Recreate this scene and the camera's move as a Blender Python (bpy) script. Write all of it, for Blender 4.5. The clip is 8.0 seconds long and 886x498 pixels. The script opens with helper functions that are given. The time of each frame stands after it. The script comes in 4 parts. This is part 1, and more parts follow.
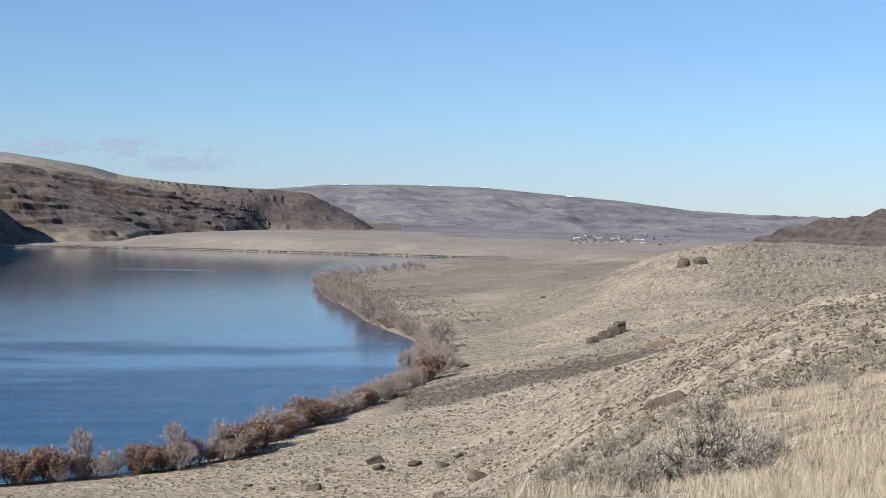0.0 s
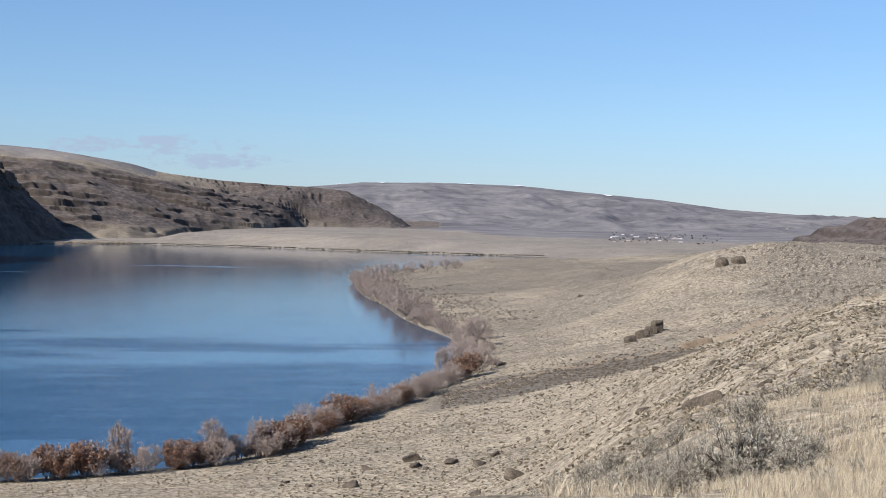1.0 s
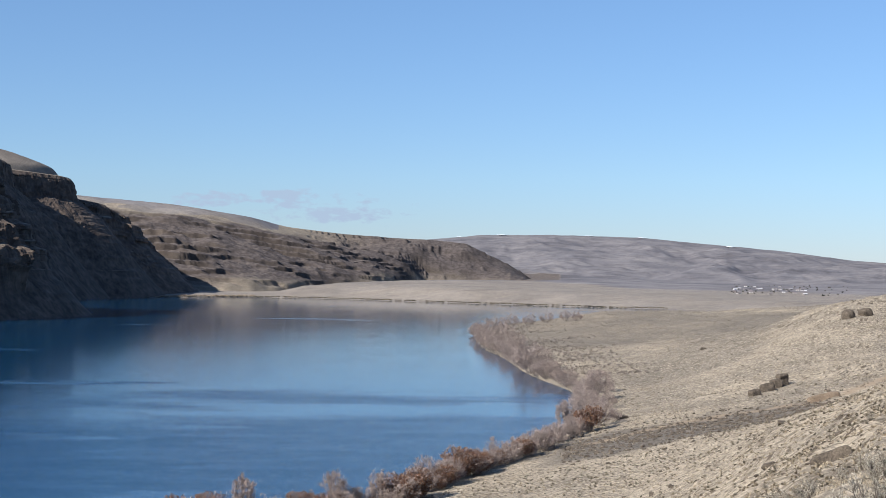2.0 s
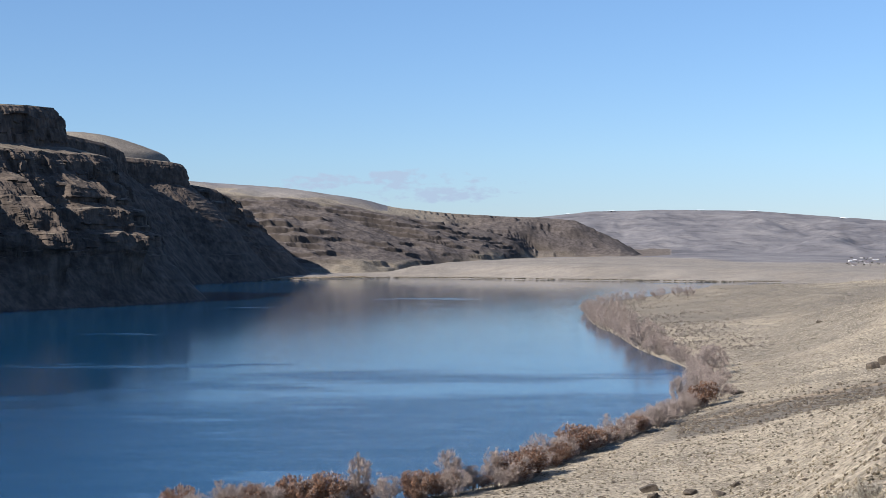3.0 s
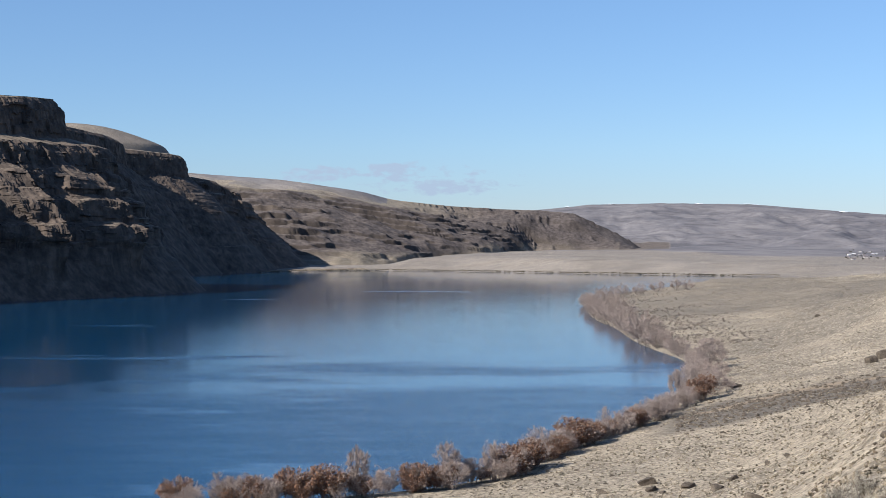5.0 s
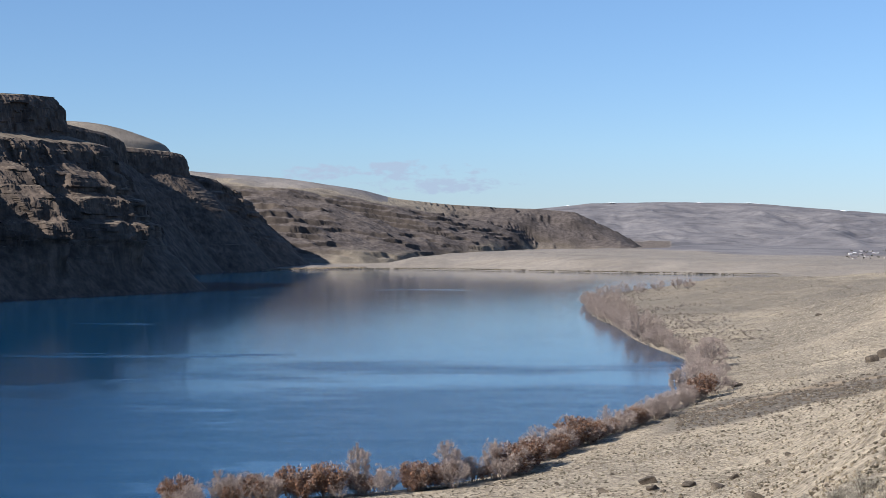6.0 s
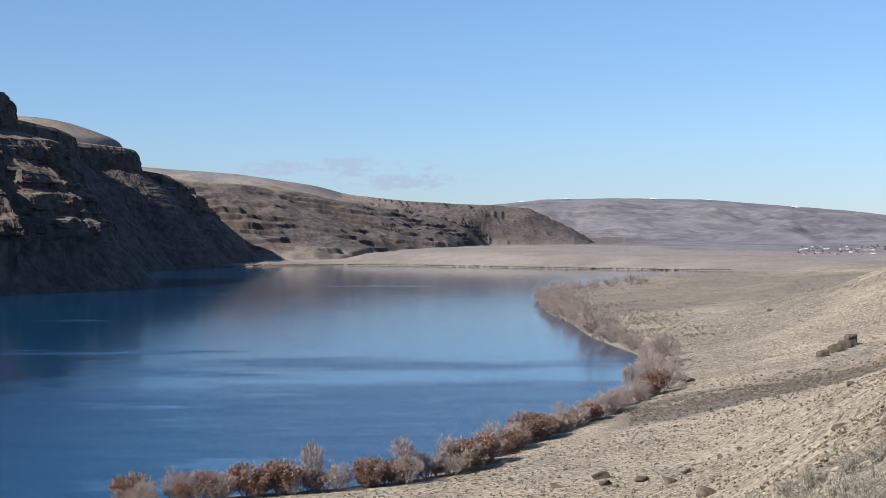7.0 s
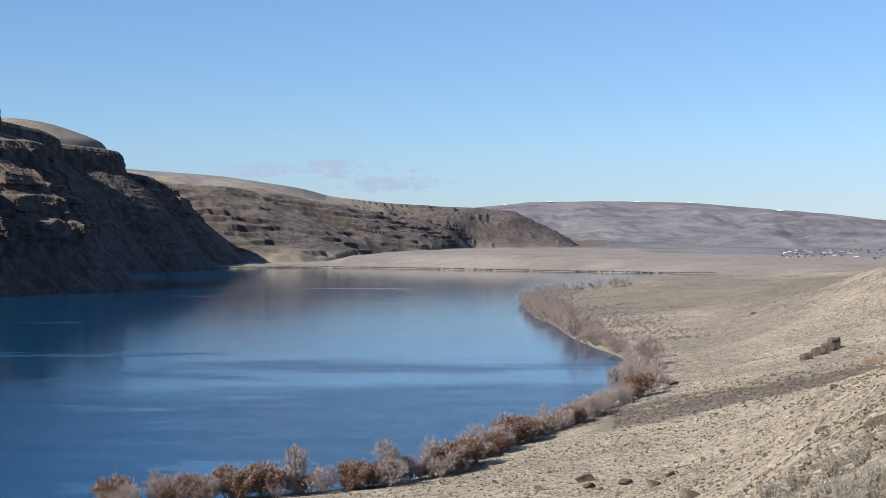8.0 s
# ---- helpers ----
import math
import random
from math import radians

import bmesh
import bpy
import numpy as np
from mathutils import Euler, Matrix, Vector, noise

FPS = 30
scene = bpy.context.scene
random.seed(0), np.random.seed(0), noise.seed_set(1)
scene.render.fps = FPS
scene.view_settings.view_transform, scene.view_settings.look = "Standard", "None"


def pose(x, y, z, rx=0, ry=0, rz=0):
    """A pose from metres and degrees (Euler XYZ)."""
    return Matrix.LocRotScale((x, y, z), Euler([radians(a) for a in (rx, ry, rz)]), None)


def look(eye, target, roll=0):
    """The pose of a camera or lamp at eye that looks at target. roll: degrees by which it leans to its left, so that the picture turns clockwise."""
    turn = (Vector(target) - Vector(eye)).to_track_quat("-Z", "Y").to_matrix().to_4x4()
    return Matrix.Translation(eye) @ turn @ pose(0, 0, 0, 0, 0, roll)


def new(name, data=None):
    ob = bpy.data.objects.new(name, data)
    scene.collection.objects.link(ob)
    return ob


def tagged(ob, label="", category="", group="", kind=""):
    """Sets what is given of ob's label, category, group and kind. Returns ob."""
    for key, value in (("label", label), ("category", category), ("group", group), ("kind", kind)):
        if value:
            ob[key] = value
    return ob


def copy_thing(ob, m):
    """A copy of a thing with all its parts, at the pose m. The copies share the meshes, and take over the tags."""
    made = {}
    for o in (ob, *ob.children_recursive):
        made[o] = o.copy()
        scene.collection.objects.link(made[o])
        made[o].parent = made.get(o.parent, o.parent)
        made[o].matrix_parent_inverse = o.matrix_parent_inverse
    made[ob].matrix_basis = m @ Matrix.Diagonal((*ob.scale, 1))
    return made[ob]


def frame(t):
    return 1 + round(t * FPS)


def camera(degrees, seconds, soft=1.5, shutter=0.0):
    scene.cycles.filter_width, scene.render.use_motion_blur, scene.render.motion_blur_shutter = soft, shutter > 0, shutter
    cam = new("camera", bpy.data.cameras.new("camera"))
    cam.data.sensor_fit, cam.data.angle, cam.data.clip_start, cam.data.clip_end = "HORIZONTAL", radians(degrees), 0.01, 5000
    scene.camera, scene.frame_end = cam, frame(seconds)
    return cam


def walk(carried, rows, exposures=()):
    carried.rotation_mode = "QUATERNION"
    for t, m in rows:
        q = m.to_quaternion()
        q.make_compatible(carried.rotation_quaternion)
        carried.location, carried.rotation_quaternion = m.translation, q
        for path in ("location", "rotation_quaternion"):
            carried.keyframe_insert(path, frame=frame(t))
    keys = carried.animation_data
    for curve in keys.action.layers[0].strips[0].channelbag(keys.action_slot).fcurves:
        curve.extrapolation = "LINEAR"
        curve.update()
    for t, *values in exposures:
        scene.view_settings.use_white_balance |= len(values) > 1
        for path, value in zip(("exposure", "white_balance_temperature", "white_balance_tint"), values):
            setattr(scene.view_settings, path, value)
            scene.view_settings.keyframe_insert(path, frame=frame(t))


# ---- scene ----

# ---- camera: a phone held in the hand, turned from the hillside to the cliffs ----
EYE = 32.0
cam = camera(32.2, 8.0, soft=0.6)
# seconds, yaw (left), pitch (up), lean (right), degrees
TURNS = [
    (0.0, 0.0, -1.0, -0.7),
    (0.2, 0.03, -1.05, -0.72),
    (0.4, 0.14, -1.34, -0.77),
    (0.5, 0.191, -1.395, -0.779),
    (0.8, 0.4, -1.33, -0.85),
    (1.0, 1.393, -1.09, -0.947),
    (1.1, 1.98, -0.84, -1.03),
    (1.2, 2.55, -0.415, -1.1),
    (1.3, 2.96, -0.09, -1.13),
    (1.4, 3.22, 0.05, -1.14),
    (1.5, 3.34, 0.065, -1.138),
    (1.7, 3.58, 0.06, -1.12),
    (1.8, 3.78, 0.07, -1.07),
    (1.9, 4.5, 0.26, -0.93),
    (2.0, 5.851, 0.805, -0.737),
    (2.1, 7.302, 1.369, -0.6),
    (2.2, 8.475, 1.699, -0.367),
    (3.3, 9.974, -0.4, 0.462),
    (3.5, 9.901, -0.355, 0.34),
    (4.0, 9.893, -0.37, 0.229),
    (4.5, 9.876, -0.278, 0.267),
    (6.0, 9.929, -0.335, 0.17),
    (6.5, 9.685, -0.448, 0.189),
    (6.7, 9.39, -0.45, 0.19),
    (6.8, 8.94, -0.46, 0.19),
    (6.9, 8.59, -0.48, 0.195),
    (7.0, 8.216, -0.487, 0.195),
    (7.2, 7.9, -0.43, 0.15),
    (7.5, 7.618, -0.36, 0.084),
    (8.0, 7.642, -0.393, 0.078),
]
# the arm swings round the body, so the eye slides left as it turns
walk(cam, [(t, pose(-0.03 * yaw, -0.001 * yaw, EYE, 90 + pitch, lean, yaw)) for t, yaw, pitch, lean in TURNS],
     [(0.0, 0.63), (1.5, 0.67), (3.3, 0.77), (4.5, 0.73), (8.0, 0.71)])

# ---- sky, sun, exposure ----
SUN_LEFT, SUN_UP = 131.0, 34.5          # degrees left of straight ahead, degrees above the horizon
to_sun = Vector((-math.sin(radians(SUN_LEFT)) * math.cos(radians(SUN_UP)), math.cos(radians(SUN_LEFT)) * math.cos(radians(SUN_UP)), math.sin(radians(SUN_UP))))
world = bpy.data.worlds.new("sky")
scene.world = world
world.use_nodes = True
wn, wl = world.node_tree.nodes, world.node_tree.links
sky = wn.new("ShaderNodeTexSky")
sky.sky_type, sky.sun_disc = "NISHITA", False
sky.sun_elevation, sky.sun_rotation = radians(SUN_UP), radians(-SUN_LEFT)
sky.altitude, sky.air_density, sky.dust_density, sky.ozone_density = 300, 1.0, 0.0, 3.0
# a clear winter sky with one thin bank of cloud low over the far hills
ray_way = wn.new("ShaderNodeTexCoord").outputs["Generated"]
parts = wn.new("ShaderNodeSeparateXYZ")
wl.new(ray_way, parts.inputs[0])


def calc(op, a, b=0.0, c=0.0):
    m = wn.new("ShaderNodeMath")
    m.operation = op
    for sock, v in zip(m.inputs, (a, b, c)):
        if hasattr(v, "links"):
            wl.new(v, sock)
        else:
            sock.default_value = v
    return m.outputs[0]


side = calc("DIVIDE", parts.outputs["X"], calc("MAXIMUM", parts.outputs["Y"], 0.05))
over = calc("DIVIDE", parts.outputs["Z"], calc("MAXIMUM", parts.outputs["Y"], 0.05))
flat_way = wn.new("ShaderNodeCombineXYZ")
wl.new(calc("MULTIPLY", side, 95.0), flat_way.inputs[0])
wl.new(calc("MULTIPLY", over, 230.0), flat_way.inputs[1])
puff = wn.new("ShaderNodeTexNoise")
puff.inputs["Scale"].default_value, puff.inputs["Detail"].default_value, puff.inputs["Roughness"].default_value = 1.0, 6.0, 0.6
wl.new(flat_way.outputs[0], puff.inputs["Vector"])
bank = None
for mid_x, mid_y, half_x, half_y in ((-0.258, 0.0455, 0.036, 0.0065), (-0.208, 0.047, 0.028, 0.008), (-0.172, 0.0365, 0.045, 0.0075), (-0.19, 0.04, 0.075, 0.012)):
    far_x = calc("DIVIDE", calc("ADD", side, -mid_x), half_x)
    far_y = calc("DIVIDE", calc("ADD", over, -mid_y), half_y)
    one = calc("SUBTRACT", 1.0, calc("ADD", calc("MULTIPLY", far_x, far_x), calc("MULTIPLY", far_y, far_y)))
    one = calc("MULTIPLY", calc("MAXIMUM", one, -1.0), 0.3 if half_y < 0.01 else 0.12)
    bank = one if bank is None else calc("MAXIMUM", bank, one)
cloud = calc("MULTIPLY", calc("MAXIMUM", calc("MINIMUM", calc("MULTIPLY", calc("ADD", calc("ADD", puff.outputs["Fac"], -0.6), bank), 5.5), 1.0), 0.0), 0.85)
cool = wn.new("ShaderNodeMix")
cool.data_type, cool.blend_type = "RGBA", "MULTIPLY"
cool.inputs["Factor"].default_value = 1.0
low = wn.new("ShaderNodeValToRGB")
low.color_ramp.elements[0].position, low.color_ramp.elements[0].color = 0.0, (0.55, 0.67, 1.0, 1)
low.color_ramp.elements[1].position, low.color_ramp.elements[1].color = 0.28, (0.86, 1.0, 1.16, 1)
haze = low.color_ramp.elements.new(0.06)
haze.color = (0.66, 0.81, 1.08, 1)
wl.new(parts.outputs["Z"], low.inputs["Fac"])
wl.new(low.outputs["Color"], cool.inputs["B"])
wl.new(sky.outputs["Color"], cool.inputs["A"])
veil = wn.new("ShaderNodeMix")
veil.data_type = "RGBA"
veil.inputs["B"].default_value = (3.75, 4.7, 6.25, 1)
wl.new(cloud, veil.inputs["Factor"])
wl.new(cool.outputs["Result"], veil.inputs["A"])
wl.new(veil.outputs["Result"], wn["Background"].inputs["Color"])
wn["Background"].inputs["Strength"].default_value = 0.0715
sun = new("sun", bpy.data.lights.new("sun", "SUN"))
sun.data.energy, sun.data.angle, sun.data.color = 4.8, radians(0.53), (1.0, 0.95, 0.87)
sun.matrix_world = look(to_sun * 100, (0, 0, 0))


# ---- noise and maths ----
def grad_noise(p, seed=0):
    """Gradient noise, about -1 to 1, at the rows of p (n x 2 or n x 3)."""
    p = np.asarray(p, float)
    cell = np.floor(p).astype(np.int64)
    f = p - cell
    w = f * f * f * (f * (f * 6 - 15) + 10)
    dim = p.shape[1]
    out = np.zeros(len(p))
    for corner in range(2 ** dim):
        off = np.array([(corner >> k) & 1 for k in range(dim)])
        c = cell + off
        h = seed * 668265263 + c[:, 0] * 374761393 + c[:, 1] * 1274126177
        if dim == 3:
            h = h + c[:, 2] * 2147483647
        h = (h ^ (h >> 13)) * 1103515245
        h = (h ^ (h >> 16)) & 0xFFFFFF
        a = h * (2 * math.pi / 0x1000000)
        d = f - off
        if dim == 2:
            g = np.cos(a) * d[:, 0] + np.sin(a) * d[:, 1]
        else:
            z = ((h >> 7) & 0xFFFF) / 32768.0 - 1
            r = np.sqrt(np.maximum(0, 1 - z * z))
            g = r * np.cos(a) * d[:, 0] + r * np.sin(a) * d[:, 1] + z * d[:, 2]
        out += g * np.prod(np.where(off, w, 1 - w), axis=1)
    return out * 1.5


def fbm(p, octaves=4, seed=0, ridged=False):
    p = np.asarray(p, float)
    total, amp, norm = 0, 1.0, 0
    for k in range(octaves):
        n = grad_noise(p * 2 ** k, seed + k * 17)
        total = total + amp * (1 - 2 * np.abs(n) if ridged else n)
        norm += amp
        amp *= 0.5
    return total / norm


def smooth(a, b, x):
    t = np.clip((x - a) / (b - a), 0, 1)
    return t * t * (3 - 2 * t)


# ---- the lie of the land, in metres from the viewpoint; the river lies at z = 0 ----
SHORE = [(-150, 120), (-64, 173), (-43, 186), (-28, 203), (-22, 231), (-12, 267), (-5, 303), (-2, 350), (-3, 393), (-11, 441), (-18, 471), (-33, 568), (-45, 629), (-57, 735), (-62, 803), (-53, 933), (-28, 1020), (5, 1100), (120, 1180)]
NEAR_KNOLL = [(0, 0, 30.4), (5, 17, 28.9), (-1, 20, 28.3), (2, 26, 27.2), (4, 36, 26.2), (7, 43, 26.4), (11, 50, 26.3), (15, 59, 26.1), (23, 79, 25.8), (40, 40, 30), (60, 80, 31), (-8, 12, 27.5)]
NEAR_SLOPE = [(14, 94, 21.2), (8, 100, 17.5), (15, 124, 17.2), (24, 107, 24.1), (20, 103, 22.7), (-15, 40, 19), (-40, 60, 10), (0, 60, 18.5), (0, 100, 11), (-60, 100, 4), (-20, 120, 5), (8, 125, 12)]
NEAR_SPUR = [(37, 120, 25.9), (33, 146, 23.6), (31, 162, 21.2), (28, 178, 18.0), (25, 193, 14.5), (21, 209, 11.1), (17, 219, 8), (70, 130, 29)]
FLAT = [(8, 186, 6.5), (0, 144, 6.0), (-9, 179, 3.0), (-14, 167, 3.0), (-21, 176, 2.0), (3, 131, 9.0), (-6, 218, 2.5), (-13, 199, 2.2)]
GULLY = [(4, 266, 3.0), (13, 276, 4.6), (24, 274, 6), (38, 270, 9.5), (56, 278, 14), (75, 270, 18), (110, 260, 24)]
SECOND_HILL = [(35, 328, 7.5), (70, 445, 19.5), (88, 492, 24.7), (119, 527, 25.2), (153, 528, 24.6), (75, 515, 21.3), (56, 517, 14.0), (40, 498, 9.3), (27, 469, 4.9), (14, 445, 1.6), (91, 400, 17.4), (89, 329, 16.0), (63, 365, 13.1), (52, 386, 11.8), (130, 600, 21), (200, 560, 24)]
THIRD_HILL = [(76, 696, 12.1), (44, 679, 8.4), (18, 640, 3.9), (46, 578, 7.0), (79, 985, 7.9), (10, 960, 6.2), (127, 930, 13.0), (-39, 803, 2.2), (-19, 618, 2.2), (-8, 486, 2.0), (-20, 850, 4.2), (30, 800, 7.5)]
FAR_OUT = [(-200, 300, -8), (-120, 500, -8), (-160, 800, -8), (-100, 1100, -8), (30, 1180, -6), (250, 1000, 16), (400, 700, 30), (300, 300, 45), (200, 100, 45), (150, -150, 48), (0, -60, 37), (0, -250, 40), (-120, -100, 15), (-220, 20, -6), (-400, -200, -8), (-180, 140, -8), (-95, 220, -7), (-60, 330, -7), (-70, 450, -7), (-100, 640, -7)]


def warp(p):
    """Squeezes far ground, so that one spline serves the ground underfoot and the far hills."""
    r = np.hypot(p[:, 0], p[:, 1])[:, None]
    return p * (np.log1p(r / 40.0) / np.maximum(r, 1e-6)) * 4


def spline(points):
    """A thin-plate spline through the break lines of the ground."""
    pts = np.array(points, float)
    c = warp(pts[:, :2])
    n = len(c)
    d = np.hypot(*(c[:, None] - c[None]).transpose(2, 0, 1))
    k = np.where(d > 0, d * d * np.log(np.maximum(d, 1e-9)), 0) + np.eye(n) * 2e-3
    q = np.c_[np.ones(n), c]
    m = np.block([[k, q], [q.T, np.zeros((3, 3))]])
    w = np.linalg.solve(m, np.r_[pts[:, 2], 0, 0, 0])

    def value(p):
        out = np.empty(len(p))
        for i in range(0, len(p), 40000):
            e = warp(p[i:i + 40000])
            d2 = ((e[:, None] - c[None]) ** 2).sum(2)
            out[i:i + 40000] = (0.5 * d2 * np.log(np.maximum(d2, 1e-12))) @ w[:n] + w[n] + e @ w[n + 1:]
        return out
    return value


bank_spline = spline([(x, y, 0.3) for x, y in SHORE] + NEAR_KNOLL + NEAR_SLOPE + NEAR_SPUR + FLAT + GULLY + SECOND_HILL + THIRD_HILL + FAR_OUT)
GRID_B, GRID_R = np.linspace(-180, 180, 541), np.exp(np.linspace(math.log(0.5), math.log(1500), 330))
_b, _r = np.meshgrid(np.radians(GRID_B), GRID_R)
BANK = bank_spline(np.c_[(-_r * np.sin(_b)).ravel(), (_r * np.cos(_b)).ravel()]).reshape(_r.shape)


def near_bank(x, y):
    """The height of this bank, read from the splined table."""
    r, b = np.hypot(x, y), np.degrees(np.arctan2(-x, y))
    i = np.clip((np.log(np.maximum(r, 0.5)) - math.log(0.5)) / (math.log(3000)) * 329, 0, 328.999)
    j = np.clip((b + 180) / 360 * 540, 0, 539.999)
    i0, j0 = i.astype(int), j.astype(int)
    u, v = i - i0, j - j0
    return (BANK[i0, j0] * (1 - u) + BANK[i0 + 1, j0] * u) * (1 - v) + (BANK[i0, j0 + 1] * (1 - u) + BANK[i0 + 1, j0 + 1] * u) * v


FAR_SHORE_X = [-2500, -700, -530, -490, -417, -359, -276, -142, 1, 250, 2500]
FAR_SHORE_Y = [1500, 1480, 1460, 1520, 1640, 1665, 1630, 1518, 1414, 1300, 900]
BAR_X, BAR_Z = [-600, -385, -345, -300, -150, 80, 250, 600], [2.5, 2.5, 11, 13, 13, 8, 5, 5]
# bearing (degrees left of straight ahead): the terraced basalt hill over the river, its foot, its crest and height
HILL_B = [-10, 1.5, 2.72, 3.24, 4.28, 5.32, 6.79, 7.3, 8.7, 9.53, 11.64, 12.9, 15.83, 19.14, 24, 40]
HILL_FOOT = [2330, 2330, 2330, 2330, 2330, 2330, 2325, 2190, 2070, 2030, 1900, 1860, 1800, 1790, 1800, 1850]
HILL_TOP = [2500, 2500, 2500, 2500, 2500, 2500, 2500, 2500, 2460, 2450, 2400, 2350, 2300, 2300, 2350, 2450]
HILL_Z = [0, 0, 24, 38, 60, 76.6, 82.6, 83.5, 86.3, 88, 96.5, 108, 125.6, 135, 150, 160]
RIDGE_B = [-60, -30, -16, -11.7, -9.1, -6.6, -3.4, -1.4, 1.8, 4.5, 6.8, 9.3, 20, 60]
RIDGE_Z = [70, 55, 52, 61, 73, 97, 118, 131, 136, 133, 116, 125, 150, 150]
DARK_B = [-40, -22, -16.1, -15.4, -14.1, -12.8, -11.6, -11.0, -10]
DARK_Z = [80, 60, 44, 40, 36, 29, 18, 8, 0]


def eased(b, table, half):
    """The hill's table at bearing b, averaged over a few degrees to take out the corners."""
    return sum(np.interp(b + k * half, HILL_B, table) for k in (-1, -0.5, 0, 0.5, 1)) / 5


def hashed(a, b, seed):
    """A fixed random number, 0 to 1, for each pair of whole numbers."""
    h = a.astype(np.int64) * 374761393 + b.astype(np.int64) * 668265263 + seed * 1274126177
    h = (h ^ (h >> 13)) * 1103515245
    return ((h ^ (h >> 16)) & 0xFFFF) / 65535.0


def basalt_hill(x, y):
    """The hill of basalt flows, broken bands of rock between slopes of scree: its height, and the share of its slope climbed."""
    p = np.c_[x, y]
    r = np.hypot(x, y)
    b = np.degrees(np.arctan2(-x, y))
    foot, top, hz = eased(b, HILL_FOOT, 0.35), eased(b, HILL_TOP, 1.0), eased(b, HILL_Z, 0.25)
    arc = np.radians(b) * 2100
    k = (r - foot + 34 * fbm(p / 120.0, 3, 41)) / (top - foot)
    kk = np.clip(k, 0, 1)
    lift = kk * 12.0 + 2.6 * fbm(np.c_[arc / 300.0, r / 190.0], 4, 43) + 0.4 * fbm(np.c_[arc / 60.0, r / 50.0], 3, 44)
    part_up = lift - np.floor(lift)
    step = np.floor(lift) + smooth(0.78, 0.92, part_up)
    hard = smooth(-0.1, 0.2, fbm(np.c_[arc / 130.0, r / 45.0], 4, 47) + 0.25 * (hashed(np.floor(lift), np.floor(lift) * 0, 5) - 0.5))
    flows = (lift + 0.9 * hard * (step - lift)) / 12.0
    soft_top = smooth(0.74, 0.88, kk + 0.1 * fbm(p / 150.0, 2, 48)) * smooth(9, 12.5, b)
    shape = (flows * (1 - soft_top) + kk * soft_top) * smooth(0.0, 0.06, kk)
    crags = smooth(0.02, 0.15, kk) * (1 - soft_top) * (1 - smooth(0.9, 1, kk))
    edge = hard * smooth(0.6, 0.8, part_up)
    hill = (hz - 9) * np.minimum(shape, 1.0) + 9 * smooth(0, 0.05, kk) * np.minimum(1, hz / 26)
    hill = hill + crags * (4.0 * fbm(np.c_[arc / 120.0, r / 160.0], 3, 45, ridged=True) + (1.0 + 1.7 * edge) * fbm(p / 20.0, 4, 46, ridged=True) + 0.5 * fbm(p / 6.0, 2, 49))
    hill = np.where(k < 1, hill, hz - 0.02 * (r - top))
    return np.where((hz > 1) & (k > 0), hill, -6.0), kk


def worn_slopes(x, y):
    """Where the slopes are worn into narrow terraces along the contours."""
    p, r = np.c_[x, y], np.hypot(x, y)
    near = smooth(4, 14, x - 0.02 * y) * smooth(50, 75, r) * (1 - smooth(170, 250, r)) * smooth(-0.35, 0.1, fbm(p / 22.0, 3, 68))
    hill = smooth(36, 56, x) * smooth(290, 330, y) * (1 - smooth(470, 530, y)) * smooth(-0.3, 0.15, fbm(p / 35.0, 3, 69))
    return np.maximum(near, hill)


def this_side(x, y):
    p = np.c_[x, y]
    r = np.hypot(x, y)
    z = near_bank(x, y)
    land = smooth(0.2, 6, z)
    z = z + land * (0.9 * fbm(p / 38.0, 3, 3) * smooth(60, 200, r) + 0.45 * fbm(p / 9.0, 3, 5) * smooth(12, 60, r) + (0.2 + 0.45 * worn_slopes(x, y)) * fbm(np.c_[0.96 * x - 0.28 * y, (0.28 * x + 0.96 * y) / 6] / 2.2, 3, 6) * smooth(40, 90, r) + 0.06 * fbm(p / 1.6, 3, 9))
    z = z + land * (1.7 + 1.2 * (1 - smooth(30, 70, x))) * fbm(p / 95.0, 4, 7, ridged=True) * smooth(320, 460, r)
    z = z - smooth(950, 1120, r) * 8 * smooth(-60, 20, x) * (r < 1400) - (r >= 1130) * 60
    return z


